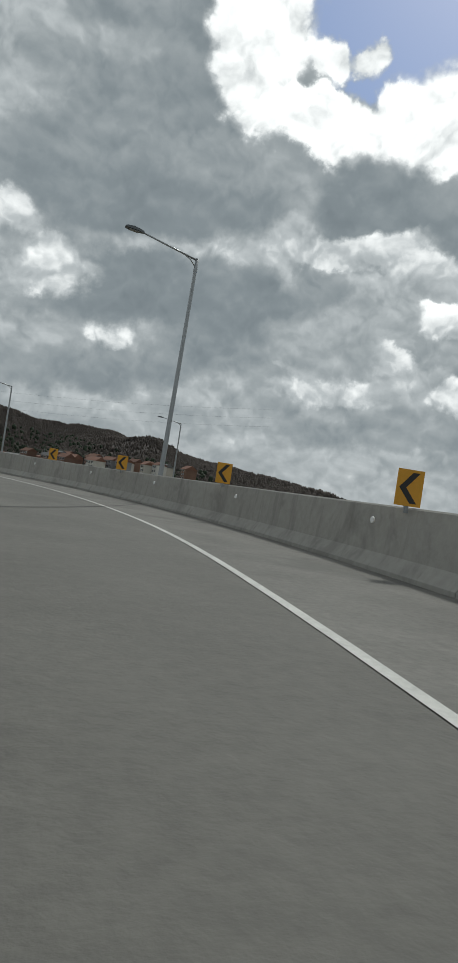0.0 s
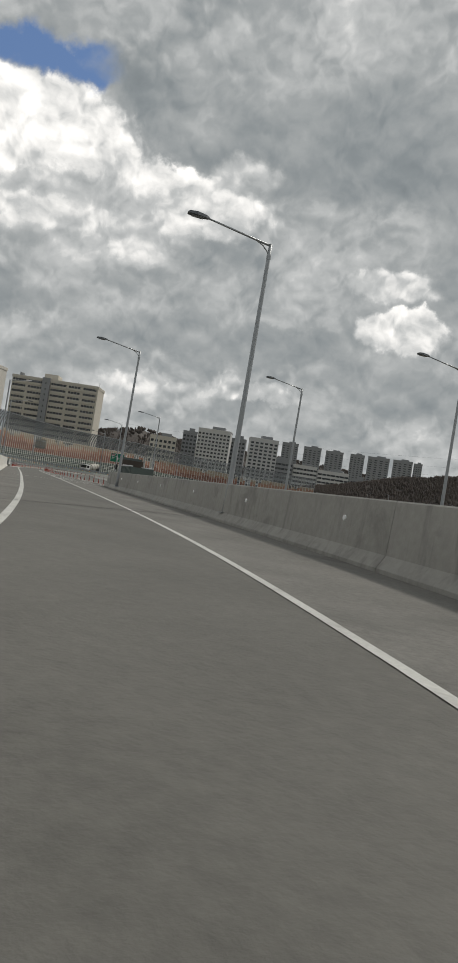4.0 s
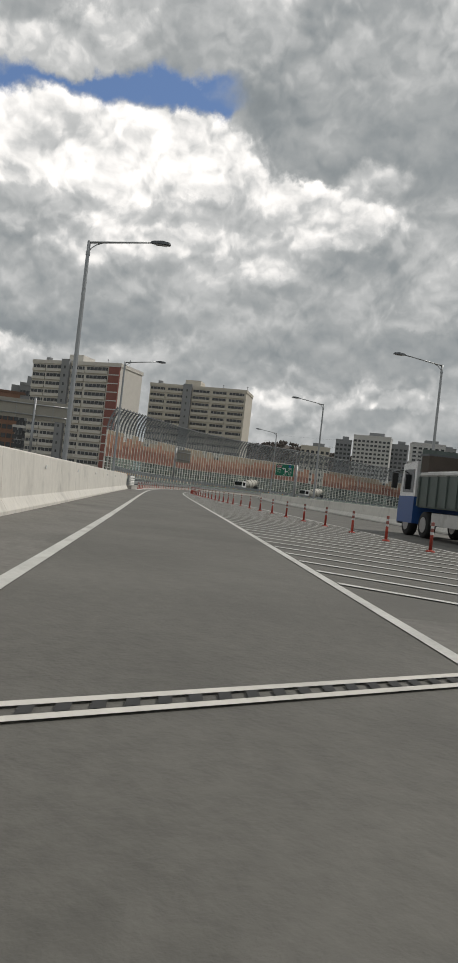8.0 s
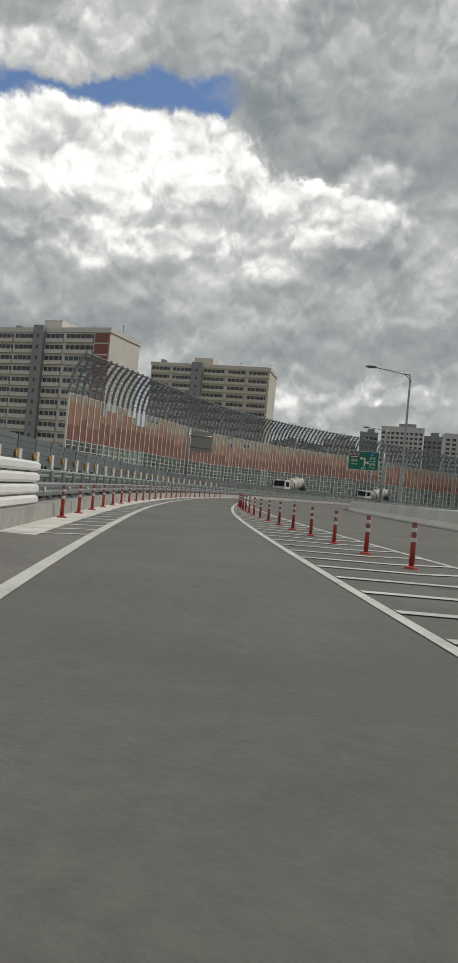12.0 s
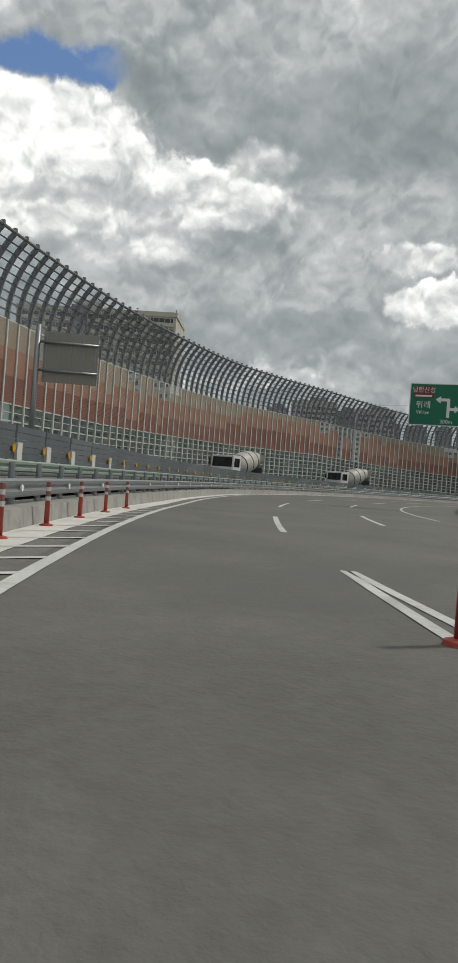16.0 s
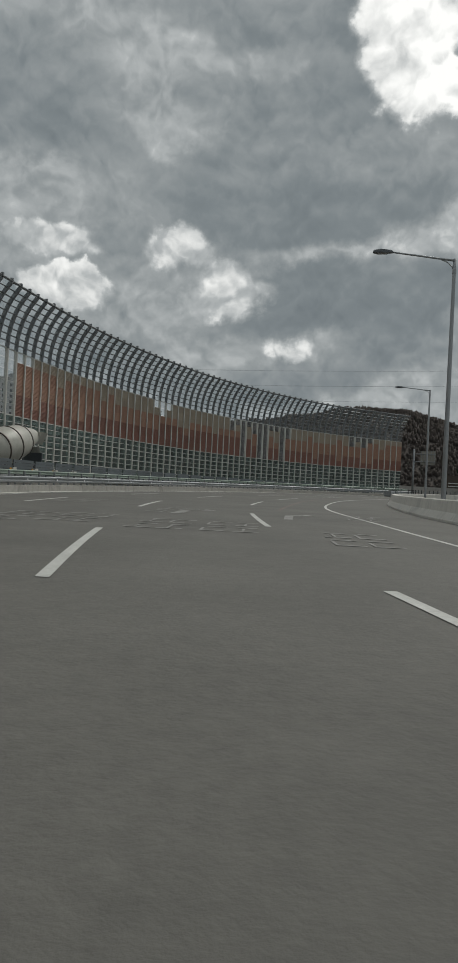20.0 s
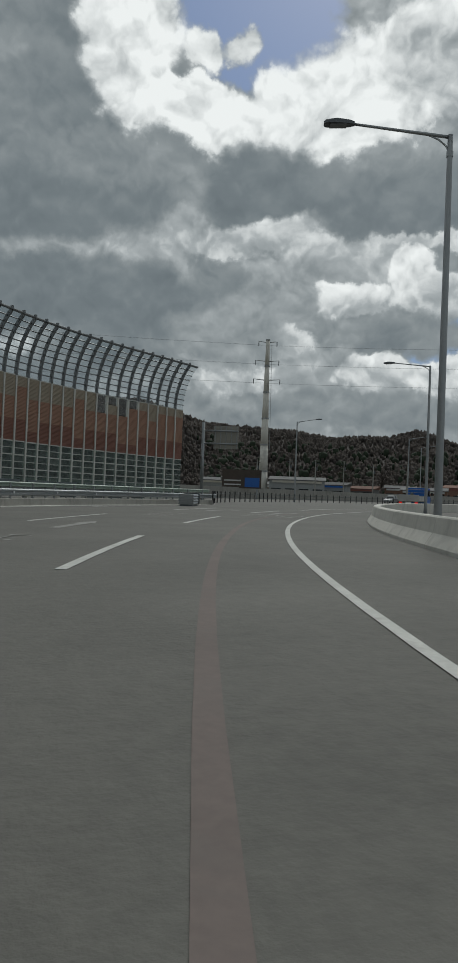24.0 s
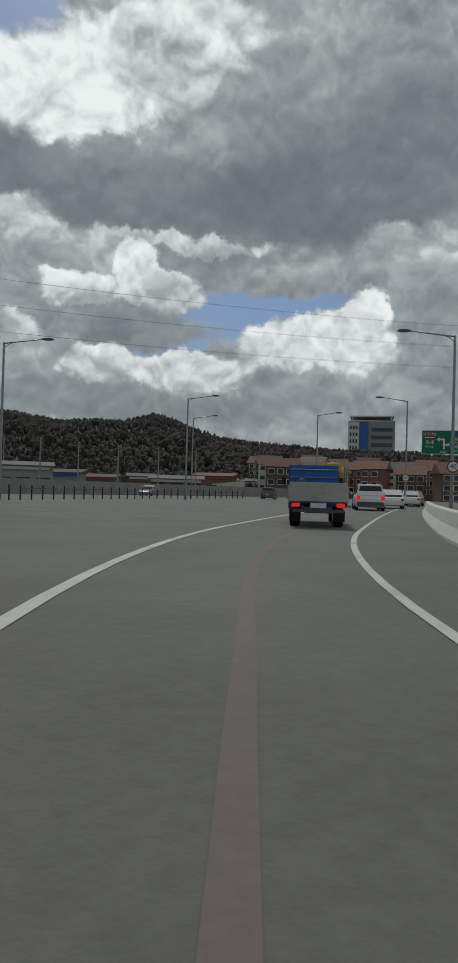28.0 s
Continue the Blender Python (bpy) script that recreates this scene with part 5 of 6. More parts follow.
def wheel(ob, x, y, r, wide):
    t = part("wheel", G().sweep([[(x + dx, y + math.cos(a) * rr, r + math.sin(a) * rr) for a in np.linspace(0, 2 * math.pi, 21)[:-1]]
                                 for dx, rr in ((-wide / 2, r * 0.90), (-wide / 2 + 0.03, r), (wide / 2 - 0.03, r), (wide / 2, r * 0.90))]), RUBBER, ob, "black tyre", True)
    part("rim", G().tube([(x - wide / 2 - 0.012, y, r), (x + wide / 2 + 0.012, y, r)], r * 0.60, 14), RIM, t)


def ring(half, low, high, y, round_=0.12):
    """One cross-section of a car body: flat floor, swelling sides, rounded shoulders."""
    k = round_
    return [(-half * 0.92, y, low), (half * 0.92, y, low), (half, y, low + (high - low) * 0.35), (half * 0.98, y, high - k), (half * 0.9, y, high), (-half * 0.9, y, high), (-half * 0.98, y, high - k), (-half, y, low + (high - low) * 0.35)]


def car(m, paint, label, long=4.5, wide=1.85, high=1.5, suv=False, estate=False, lit=False, name="car"):
    """A car that heads along +y, its middle at the origin."""
    ob = thing(name, label, "car", m)
    h, L, belt = wide / 2, long / 2, high * 0.60
    part("body", G().sweep([ring(h * 0.80, 0.36, belt * 0.72, -L), ring(h * 0.93, 0.24, belt * 0.93, -L + 0.10), ring(h, 0.20, belt, -L + 0.5), ring(h, 0.19, belt, 0.0),
                            ring(h, 0.20, belt * 0.97, L - 1.3), ring(h * 0.96, 0.22, belt * 0.82, L - 0.35), ring(h * 0.84, 0.30, belt * 0.66, L)]), paint, ob, smooth=False)
    tail = -L + (0.12 if suv or estate else 0.75)
    roof0, roof1, screen = tail + (0.35 if suv or estate else 0.75), L - 2.1, L - 1.25
    rows = [(tail, h * 0.90, belt - 0.02), (roof0, h * 0.74, high - 0.03), (roof0 + 0.5, h * 0.75, high), (roof1, h * 0.74, high - 0.02), (screen, h * 0.86, belt - 0.02)]
    part("cabin", G().sweep([[(-h * 0.93, y, belt - 0.06), (h * 0.93, y, belt - 0.06), (w_, y, z), (-w_, y, z)] for y, w_, z in rows]), paint, ob)
    y0, y1 = tail + 0.06, roof0 - 0.04
    part("rear_window", G().face((-h * 0.80, y0 - 0.02, belt + 0.03), (h * 0.80, y0 - 0.02, belt + 0.03), (h * 0.68, y1 - 0.03, high - 0.12), (-h * 0.68, y1 - 0.03, high - 0.12)), CAR_GLASS, ob)
    part("windscreen", G().face((h * 0.80, screen - 0.02, belt + 0.04), (-h * 0.80, screen - 0.02, belt + 0.04), (-h * 0.68, roof1 + 0.10, high - 0.10), (h * 0.68, roof1 + 0.10, high - 0.10)), CAR_GLASS, ob)
    for sx in (-1, 1):
        x = lambda z: sx * (h * 0.93 + (h * 0.745 - h * 0.93) * (z - belt + 0.06) / (high - belt + 0.06) + 0.008)
        za, zb = belt + 0.04, high - 0.13
        for a, b, ta, tb in ((roof0 + 0.05, 0.0, roof0 + 0.20, 0.0), (0.06, screen - 0.55, 0.06, roof1 + 0.0)):
            q = [(x(za), a, za), (x(za), b, za), (x(zb), tb, zb), (x(zb), ta, zb)]
            part("side_window", G().face(*(q if sx > 0 else q[::-1])), CAR_GLASS, ob)
        part("tail_lamp", G().box((sx * h * 0.80, -L + 0.07, belt * 0.80), (h * 0.22, 0.14, 0.16 if not suv else 0.24)), RED_LIT if lit else RED_LAMP, ob, "red tail lamp")
        part("headlamp", G().box((sx * h * 0.74, L - 0.14, belt * 0.66), (h * 0.36, 0.16, 0.15)), SIGN_WHITE, ob, "clear headlamp")
        part("mirror", G().box((sx * (h + 0.10), screen - 0.45, belt + 0.08), (0.20, 0.12, 0.14)), paint, ob)
        for y in (-L + 0.85, L - 0.88):
            wheel(ob, sx * (h - 0.11), y, 0.33 if not suv else 0.36, 0.22)
    part("bumper", G().box((0, -L + 0.03, 0.42), (wide * 0.88, 0.16, 0.26)), STEEL_DARK if suv else paint, ob)
    part("plate", G().box((0, -L - 0.01 if not suv else -L - 0.06, belt * 0.62), (0.52, 0.02, 0.12)), SIGN_WHITE, ob)
    if suv:
        for sx in (-1, 1):
            part("roof_rail", G().tube([(sx * h * 0.66, roof0 + 0.2, high + 0.03), (sx * h * 0.66, roof1 - 0.2, high + 0.03)], 0.02, 6), RIM, ob)
    return ob


def light_truck(m):
    """A small open lorry that heads along +y: blue cab, pale drop-side bed."""
    ob = thing("light_truck", "small blue-cab lorry with a pale drop-side bed and lit brake lamps", "truck", m)
    part("chassis", G().box((0, -0.3, 0.52), (0.8, 4.6, 0.18)), STEEL_DARK, ob)
    prof = [(0.95, 0.45), (2.40, 0.45), (2.50, 0.95), (2.36, 1.25), (1.95, 1.93), (1.75, 1.98), (0.98, 1.98)]
    part("cab", G().sweep([[(x * k, y, z) for y, z in prof] for x, k in ((-0.84, 0.97), (-0.84, 1.0), (0.84, 1.0), (0.84, 0.97))]), TRUCK_BLUE, ob, "blue cab")
    part("rear_window", G().box((0, 0.94, 1.62), (1.1, 0.03, 0.36)), CAR_GLASS, ob)
    part("windscreen", G().face((0.74, 2.345, 1.30), (-0.74, 2.345, 1.30), (-0.70, 2.01, 1.86), (0.70, 2.01, 1.86)), CAR_GLASS, ob)
    for sx in (-1, 1):
        q = [(sx * 0.865, 1.15, 1.25), (sx * 0.865, 2.2, 1.25), (sx * 0.865, 1.95, 1.80), (sx * 0.865, 1.15, 1.80)]
        part("side_window", G().face(*(q if sx > 0 else q[::-1])), CAR_GLASS, ob)
        part("mirror", G().box((sx * 1.02, 2.15, 1.45), (0.16, 0.08, 0.28)), BLACK, ob)
        part("side_gate", G().box((sx * 0.83, -0.86, 1.02), (0.05, 3.4, 0.42)), BED_SILVER, ob)
        for k in range(4):
            part("gate_post", G().box((sx * 0.87, -2.5 + k * 1.1, 1.02), (0.04, 0.07, 0.44)), BED_SILVER, ob)
        wheel(ob, sx * 0.70, 1.75, 0.34, 0.2)
        wheel(ob, sx * 0.66, -1.55, 0.32, 0.30)
        part("tail_lamp", G().box((sx * 0.66, -2.62, 0.66), (0.24, 0.08, 0.11)), RED_LIT, ob, "lit red tail lamp")
        part("mudflap", G().box((sx * 0.66, -2.05, 0.34), (0.34, 0.02, 0.34)), RUBBER, ob)
    part("bed_floor", G().box((0, -0.86, 0.78), (1.68, 3.45, 0.10)), BED_GREY, ob)
    part("tail_gate", G().box((0, -2.58, 1.06), (1.70, 0.06, 0.56)), BED_SILVER, ob, "pale scuffed tail gate")
    for k in range(3):
        part("gate_rib", G().box((0, -2.615, 0.90 + 0.16 * k), (1.6, 0.02, 0.02)), BED_SILVER, ob)
    part("head_board", G().box((0, 0.82, 1.35), (1.62, 0.05, 1.0)), TRUCK_BLUE, ob)
    for z in (1.25, 1.55, 1.82):
        part("guard_bar", G().tube([(-0.78, 0.76, z), (0.78, 0.76, z)], 0.02, 6), STEEL, ob)
    part("gas_bottle", G().tube([(-0.42, 0.55, 0.85), (-0.42, 0.55, 1.45), (-0.42, 0.55, 1.52)], [0.15, 0.15, 0.06], 12), BED_GREY, ob, smooth=True)
    part("plate", G().box((0, -2.66, 0.66), (0.46, 0.02, 0.15)), SIGN_WHITE, ob)
    part("rear_bar", G().box((0, -2.6, 0.50), (1.5, 0.08, 0.10)), STEEL_DARK, ob)
    return ob


def mixer_truck(m, drum_mat, cab_mat, label):
    """A concrete mixer that heads along +y."""
    ob = thing("mixer_truck", label, "truck", m)
    part("chassis", G().box((0, -0.6, 0.85), (0.9, 7.6, 0.3)), STEEL_DARK, ob)
    part("cab", G().sweep([[(x, y, z) for y, z in ((2.6, 0.55), (4.3, 0.55), (4.4, 1.3), (4.25, 2.75), (2.6, 2.85))] for x in (-1.2, 1.2)]), cab_mat, ob)
    part("windscreen", G().face((1.08, 4.375, 1.65), (-1.08, 4.375, 1.65), (-1.05, 4.275, 2.60), (1.05, 4.275, 2.60)), CAR_GLASS, ob)
    part("grille", G().box((0, 4.37, 1.05), (1.7, 0.10, 0.55)), STEEL_DARK, ob)
    part("front_bumper", G().box((0, 4.4, 0.6), (2.35, 0.2, 0.35)), cab_mat, ob)
    for sx in (-1, 1):
        q = [(sx * 1.21, 2.9, 1.65), (sx * 1.21, 4.1, 1.65), (sx * 1.21, 4.05, 2.5), (sx * 1.21, 2.9, 2.5)]
        part("side_window", G().face(*(q if sx > 0 else q[::-1])), CAR_GLASS, ob)
        part("mirror", G().box((sx * 1.42, 4.25, 2.1), (0.16, 0.1, 0.6)), BLACK, ob)
        part("headlamp", G().box((sx * 0.92, 4.49, 0.75), (0.34, 0.05, 0.18)), SIGN_WHITE, ob)
        for y in (3.4, 1.9, -2.0, -3.3):
            wheel(ob, sx * 0.98, y, 0.5, 0.34)
        part("mudguard", G().sweep([[(x, -2.65 + math.cos(a) * r * 2.0, 0.5 + math.sin(a) * r) for r in (0.62, 0.66) for a in (np.linspace(0, math.pi, 9) if r < 0.64 else np.linspace(math.pi, 0, 9))] for x in (sx * 0.78, sx * 1.2)]), STEEL_DARK, ob)
        part("tail_lamp", G().box((sx * 0.9, -4.42, 0.85), (0.35, 0.06, 0.16)), RED_LAMP, ob)
    axis = Matrix.Translation((0, -1.1, 2.35)) @ Matrix.Rotation(radians(-14), 4, "X")
    prof = [(2.9, 0.35), (2.7, 0.75), (1.9, 1.12), (0.6, 1.22), (-0.9, 1.05), (-2.3, 0.62), (-2.6, 0.55)]
    part("drum", G().sweep([[axis @ Vector((math.cos(a) * r, y, math.sin(a) * r)) for a in np.linspace(0, 2 * math.pi, 25)[:-1]] for y, r in prof]), drum_mat, ob, "ribbed mixing drum", True)
    for y, r in ((1.9, 1.15), (0.6, 1.25), (-0.9, 1.08)):
        part("drum_band", G().sweep([[axis @ Vector((math.cos(a) * rr, y + dy, math.sin(a) * rr)) for a in np.linspace(0, 2 * math.pi, 25)[:-1]] for dy, rr in ((-0.06, r - 0.04), (-0.04, r), (0.04, r), (0.06, r - 0.04))]), CANVAS, ob)
    part("hopper", G().sweep([[(sx * w_, y, z) for sx, y in ((-1, -4.5), (1, -4.5), (1, -3.6), (-1, -3.6))] for w_, z in ((0.35, 2.5), (0.75, 3.3))]), drum_mat, ob)
    part("chute", G().sweep([[(x, -4.1 - 0.5 * t, 2.3 - 1.0 * t + (0.12 if abs(x) > 0.2 else 0)) for x in (-0.32, -0.18, 0.18, 0.32)] for t in (0, 1)], closed=False), drum_mat, ob)
    part("ladder", G().box((0.85, -4.2, 1.9), (0.06, 0.06, 2.2)).box((1.2, -4.2, 1.9), (0.06, 0.06, 2.2)).box((1.02, -4.2, 1.5), (0.35, 0.04, 0.05)).box((1.02, -4.2, 2.0), (0.35, 0.04, 0.05)).box((1.02, -4.2, 2.5), (0.35, 0.04, 0.05)), STEEL_DARK, ob)
    part("rear_frame", G().box((0, -4.0, 1.4), (1.3, 0.15, 1.0)), STEEL_DARK, ob)
    part("water_tank", G().tube([(-0.6, 2.25, 2.0), (0.6, 2.25, 2.0)], 0.3, 12), BED_SILVER, ob)
    return ob


def dump_truck(m):
    """A tipper that heads along +y: blue and white cab, dusty bed with a canvas cover."""
    ob = thing("dump_truck", "dusty tipper lorry with a blue and white cab", "truck", m)
    part("chassis", G().box((0, -1.5, 0.85), (0.9, 9.0, 0.3)), STEEL_DARK, ob)
    part("cab", G().sweep([[(x, y, z) for y, z in ((1.6, 1.55), (3.25, 1.55), (3.1, 2.85), (1.6, 2.95))] for x in (-1.2, 1.2)]), CAR_WHITE, ob, "white upper cab")
    part("cab_base", G().sweep([[(x, y, z) for y, z in ((1.6, 0.5), (3.3, 0.5), (3.32, 1.2), (3.25, 1.55), (1.6, 1.55))] for x in (-1.22, 1.22)]), TRUCK_NAVY, ob, "blue lower cab")
    part("windscreen", G().face((1.06, 3.245, 1.72), (-1.06, 3.245, 1.72), (-1.03, 3.14, 2.70), (1.03, 3.14, 2.70)), CAR_GLASS, ob)
    for sx in (-1, 1):
        q = [(sx * 1.21, 1.8, 1.70), (sx * 1.21, 2.95, 1.70), (sx * 1.21, 2.9, 2.62), (sx * 1.21, 1.8, 2.62)]
        part("side_window", G().face(*(q if sx > 0 else q[::-1])), CAR_GLASS, ob)
        part("mirror", G().box((sx * 1.5, 3.2, 2.15), (0.22, 0.12, 0.62)), BLACK, ob)
        part("mirror_arm", G().tube([(sx * 1.2, 3.1, 2.6), (sx * 1.5, 3.2, 2.5)], 0.025, 6), BLACK, ob)
        for y in (2.4, 0.6, -3.3, -4.6):
            wheel(ob, sx * 0.98, y, 0.5, 0.34)
        part("bed_side", G().box((sx * 1.18, -2.3, 1.75), (0.08, 7.2, 1.1)), BED_GREY, ob)
        for k in range(9):
            part("bed_post", G().box((sx * 1.24, -5.7 + k * 0.85, 1.75), (0.08, 0.12, 1.12)), BED_GREY, ob)
        part("side_skirt", G().box((sx * 1.1, -1.4, 0.75), (0.06, 2.6, 0.45)), BED_SILVER, ob)
    part("bed_floor", G().box((0, -2.3, 1.2), (2.3, 7.2, 0.12)), BED_GREY, ob)
    part("head_board", G().box((0, 1.35, 2.3), (2.3, 0.1, 2.2)), BED_GREY, ob)
    part("cover_frame", G().box((0, 1.0, 3.15), (2.4, 0.9, 0.08)), STEEL_DARK, ob)
    for sx in (-1, 1):
        part("rolled_cover", G().tube([(sx * 1.1, -5.8, 2.35), (sx * 1.1, 1.2, 2.4)], 0.12, 10), BED_SILVER, ob)
    part("canvas", G().box((0, 0.9, 2.75), (2.36, 0.7, 0.75)), CANVAS, ob)
    part("tail_board", G().box((0, -5.9, 1.75), (2.36, 0.08, 1.1)), BED_GREY, ob)
    part("front_bumper", G().box((0, 3.38, 0.62), (2.3, 0.16, 0.4)), STEEL_DARK, ob)
    return ob


def parked(x, y, az):
    return Matrix.Translation(plan(x, y)) @ Matrix.Rotation(radians(az), 4, "Z")


light_truck(parked(-134.0, 387.0, -47))
car(parked(-109.6, 402.2, -50), CAR_WHITE, "white sport utility car with lit tail lamps ahead in the lane", 4.7, 1.9, 1.68, suv=True, lit=True, name="suv")
car(parked(-99.6, 406.8, -54), CAR_WHITE, "white saloon car waiting before the junction", 4.7, 1.85, 1.45)
mixer_truck(parked(-100.0, 413.5, -52), DRUM_YELLOW, CAR_WHITE, "muddy yellow concrete mixer lorry")
car(parked(-73.0, 449.0, -52), CAR_GREY, "dark grey estate car beyond the fence", 4.6, 1.85, 1.6, estate=True, name="estate_car")
car(parked(-87.0, 463.5, 128), CAR_SILVER, "silver saloon car coming along the far carriageway", 4.5, 1.8, 1.45)
for x, y, az, p in ((-84.5, 414.5, -56, CAR_WHITE), (-78.0, 418.0, -56, CAR_SILVER), (-72.0, 423.0, -58, CAR_GREY), (-67.5, 413.0, -58, CAR_WHITE)):
    car(parked(x, y, az), p, "car in the queue before the junction", 4.5, 1.8, 1.48)
dump_truck(Matrix.Translation(on(163.2, 13.4)) @ Matrix.Rotation(radians(46.5), 4, "Z"))
mixer_truck(Matrix.Translation(plan(-202.0, 278.6, 0.62)) @ Matrix.Rotation(radians(186), 4, "Z"), DRUM_PALE, CAR_WHITE, "white concrete mixer lorry on the far carriageway")
mixer_truck(Matrix.Translation(plan(-202.6, 316.3, 0.42)) @ Matrix.Rotation(radians(170), 4, "Z"), DRUM_PALE, CAR_WHITE, "white concrete mixer lorry on the far carriageway")

# ---- road lettering, arrows and the tinted guide line ----
PINK = material("faded_pink_paint", (0.165, 0.132, 0.121), 0.8, vary=0.12, scale=2.0, stain=(0.15, 0.13, 0.12), stain_scale=1.0)
GUIDE = [(364, 1.25), (371, 1.12), (376, 0.9), (388, 0.15), (413, 0.1), (424, -0.05), (440, 0.0), (449, 0.45), (463, 0.4), (500, 0.4)]
marking("guide_line", strip(G(), 364, 500, beside(GUIDE, -0.09), beside(GUIDE, 0.09), 0.004), PINK, "faded pink guide line along the lane")


def glyph_block(s, o, long, wide, seed):
    """Worn lettering on the road that cannot be read: plain bars of its size."""
    g, r = G(), random.Random(seed)
    for row in range(2):
        a = s + long * 0.52 * row
        for k in range(2):
            c = o - wide / 2 + wide * (k + 0.08) / 2
            w_ = wide * 0.40
            strip(g, a, a + 0.15, c, c + w_, 0.011)
            strip(g, a + long * 0.32, a + long * 0.32 + 0.15, c + w_ * r.uniform(0, 0.3), c + w_, 0.011)
            q = c + w_ * r.choice((0.0, 0.35, 0.8))
            strip(g, a + 0.17, a + long * r.uniform(0.22, 0.31), q, q + 0.07, 0.0113)
    return marking("road_lettering", g, PAINT_WORN, "worn white lettering painted on the asphalt")


for k, (s, o) in enumerate(((349, -1.6), (349, 0.3), (349.5, -6.0), (350, -4.2), (346.5, 3.4), (357, -2.6), (358, 4.9), (362, -8.2), (405, -5.2), (405, -9.3), (428.5, -0.9), (428.5, 0.7), (424, -5.0))):
    glyph_block(s, o, 4.3, 1.65, k)


def arrow(s, o, turn):
    """A lane arrow; a turning one bends to its side."""
    g = strip(G(), s, s + 3.0, o - 0.16, o + 0.16, 0.007)
    if turn:
        bend = [on(s + 3.0, o - 0.16, 0.0072), on(s + 3.0, o + 0.16, 0.0072), on(s + 3.4, o + 0.55 * turn, 0.0072), on(s + 3.95, o + 0.55 * turn, 0.0072)]
        tip = [on(s + 4.3, o + 0.55 * turn, 0.0114), on(s + 3.0, o + 0.55 * turn, 0.0114), on(s + 3.65, o + 1.1 * turn, 0.0114)]
    else:
        bend = None
        tip = [on(s + 3.0, o - 0.36, 0.0112), on(s + 3.0, o + 0.36, 0.0112), on(s + 4.4, o, 0.0112)]
    for shape in (bend, tip):
        if shape:
            up_ = (shape[1] - shape[0]).cross(shape[2] - shape[0]).z > 0
            g.face(*(shape if up_ else shape[::-1]))
    return marking("lane_arrow", g, PAINT_WORN, "worn white lane arrow on the asphalt")


arrow(432.6, -0.7, 1)
arrow(434, -5.0, 1)
arrow(356.2, 1.9, 1)
arrow(356.6, -2.2, 1)
arrow(412, -5.0, 0)

# ---- houses, offices and trees beyond the junction ----
ROOF_RED = material("faded_red_roof", (0.16, 0.080, 0.055), 0.85, vary=0.12, per_object=0.3)
ROOF_GREY = material("grey_roof", (0.13, 0.13, 0.13), 0.85, vary=0.1, per_object=0.3)
HOUSE_WALLS = [WALL_BRICK, WALL_TAN, WALL_BRICK, WALL_RED, WALL_BRICK, WALL_BEIGE, WALL_GREY]


def house(p, az, wide, deep, high, wall, roof, base, floors):
    ob = thing("house", "small brick and render house with a pitched roof", "house", Matrix.Translation((p.x, p.y, base)) @ Matrix.Rotation(radians(az), 4, "Z"), "hillside houses")
    part("wall", G().box((0, deep / 2, high / 2 - 3), (wide, deep, high + 6)), wall, ob)
    part("roof", G().sweep([[(x, -0.4, high), (x, deep / 2, high + deep * 0.30), (x, deep + 0.4, high)] for x in (-wide / 2 - 0.4, wide / 2 + 0.4)]), roof, ob)
    fh = high / floors
    pane = G().box((0, 0, 0), (1.15, 0.12, 1.0)).mesh("window", DARK_GLASS)
    frame_ = G().box((0, 0, 0), (1.35, 0.08, 1.2)).mesh("window_frame", SIGN_WHITE)
    for i in range(floors):
        for x in np.arange(-wide / 2 + 1.1, wide / 2 - 0.7, 1.9):
            place(frame_, "window_frame", ob, pose(x, -0.02, fh * (i + 0.55)))
            place(pane, "window", ob, pose(x, -0.04, fh * (i + 0.55)))
    return ob


def from_end(az, d, z=0.0):
    """A place by bearing and metres from the end of the ride."""
    p = way(az, 0) * d
    return Vector((-155.3 * KM + p.x, 368.8 * KM + p.y, z))


rng = random.Random(11)
for row, (d, base) in enumerate(((148, -0.3), (165, 0.9), (183, 2.0), (202, 3.2))):
    for az in np.arange(-68, -45.5, 2.7):
        a = az + rng.uniform(-0.9, 0.9) + 0.8 * (row % 2)
        house(from_end(a, d + rng.uniform(-8, 8)), a + rng.uniform(-20, 20), rng.uniform(4.6, 6.6), rng.uniform(6, 8), rng.uniform(5.2, 7.0), rng.choice(HOUSE_WALLS), rng.choice((ROOF_RED, ROOF_GREY, ROOF_RED)), base, 3)
p = from_end(-54.0, 810)
office = thing("office_building", "modern grey office block with a blue glass strip", "office building", Matrix.Translation(p) @ Matrix.Rotation(radians(-54), 4, "Z") @ Matrix.Scale(2.77, 4))
part("wall", G().box((0, 8, 15.5), (19.0, 16, 31)), WALL_GREY, office)
part("glass_strip", G().box((-3.2, -0.1, 16), (3.6, 0.6, 29)), SIGN_BLUE, office, "blue glass strip")
part("roof_frame", G().box((0, 8, 33), (18, 15, 0.5)).box((-8, 1, 32), (0.4, 0.4, 2)).box((8, 1, 32), (0.4, 0.4, 2)), WALL_WHITE, office)
part("white_wing", G().box((-7.4, -0.2, 19), (4.6, 0.8, 23)), WALL_WHITE, office)
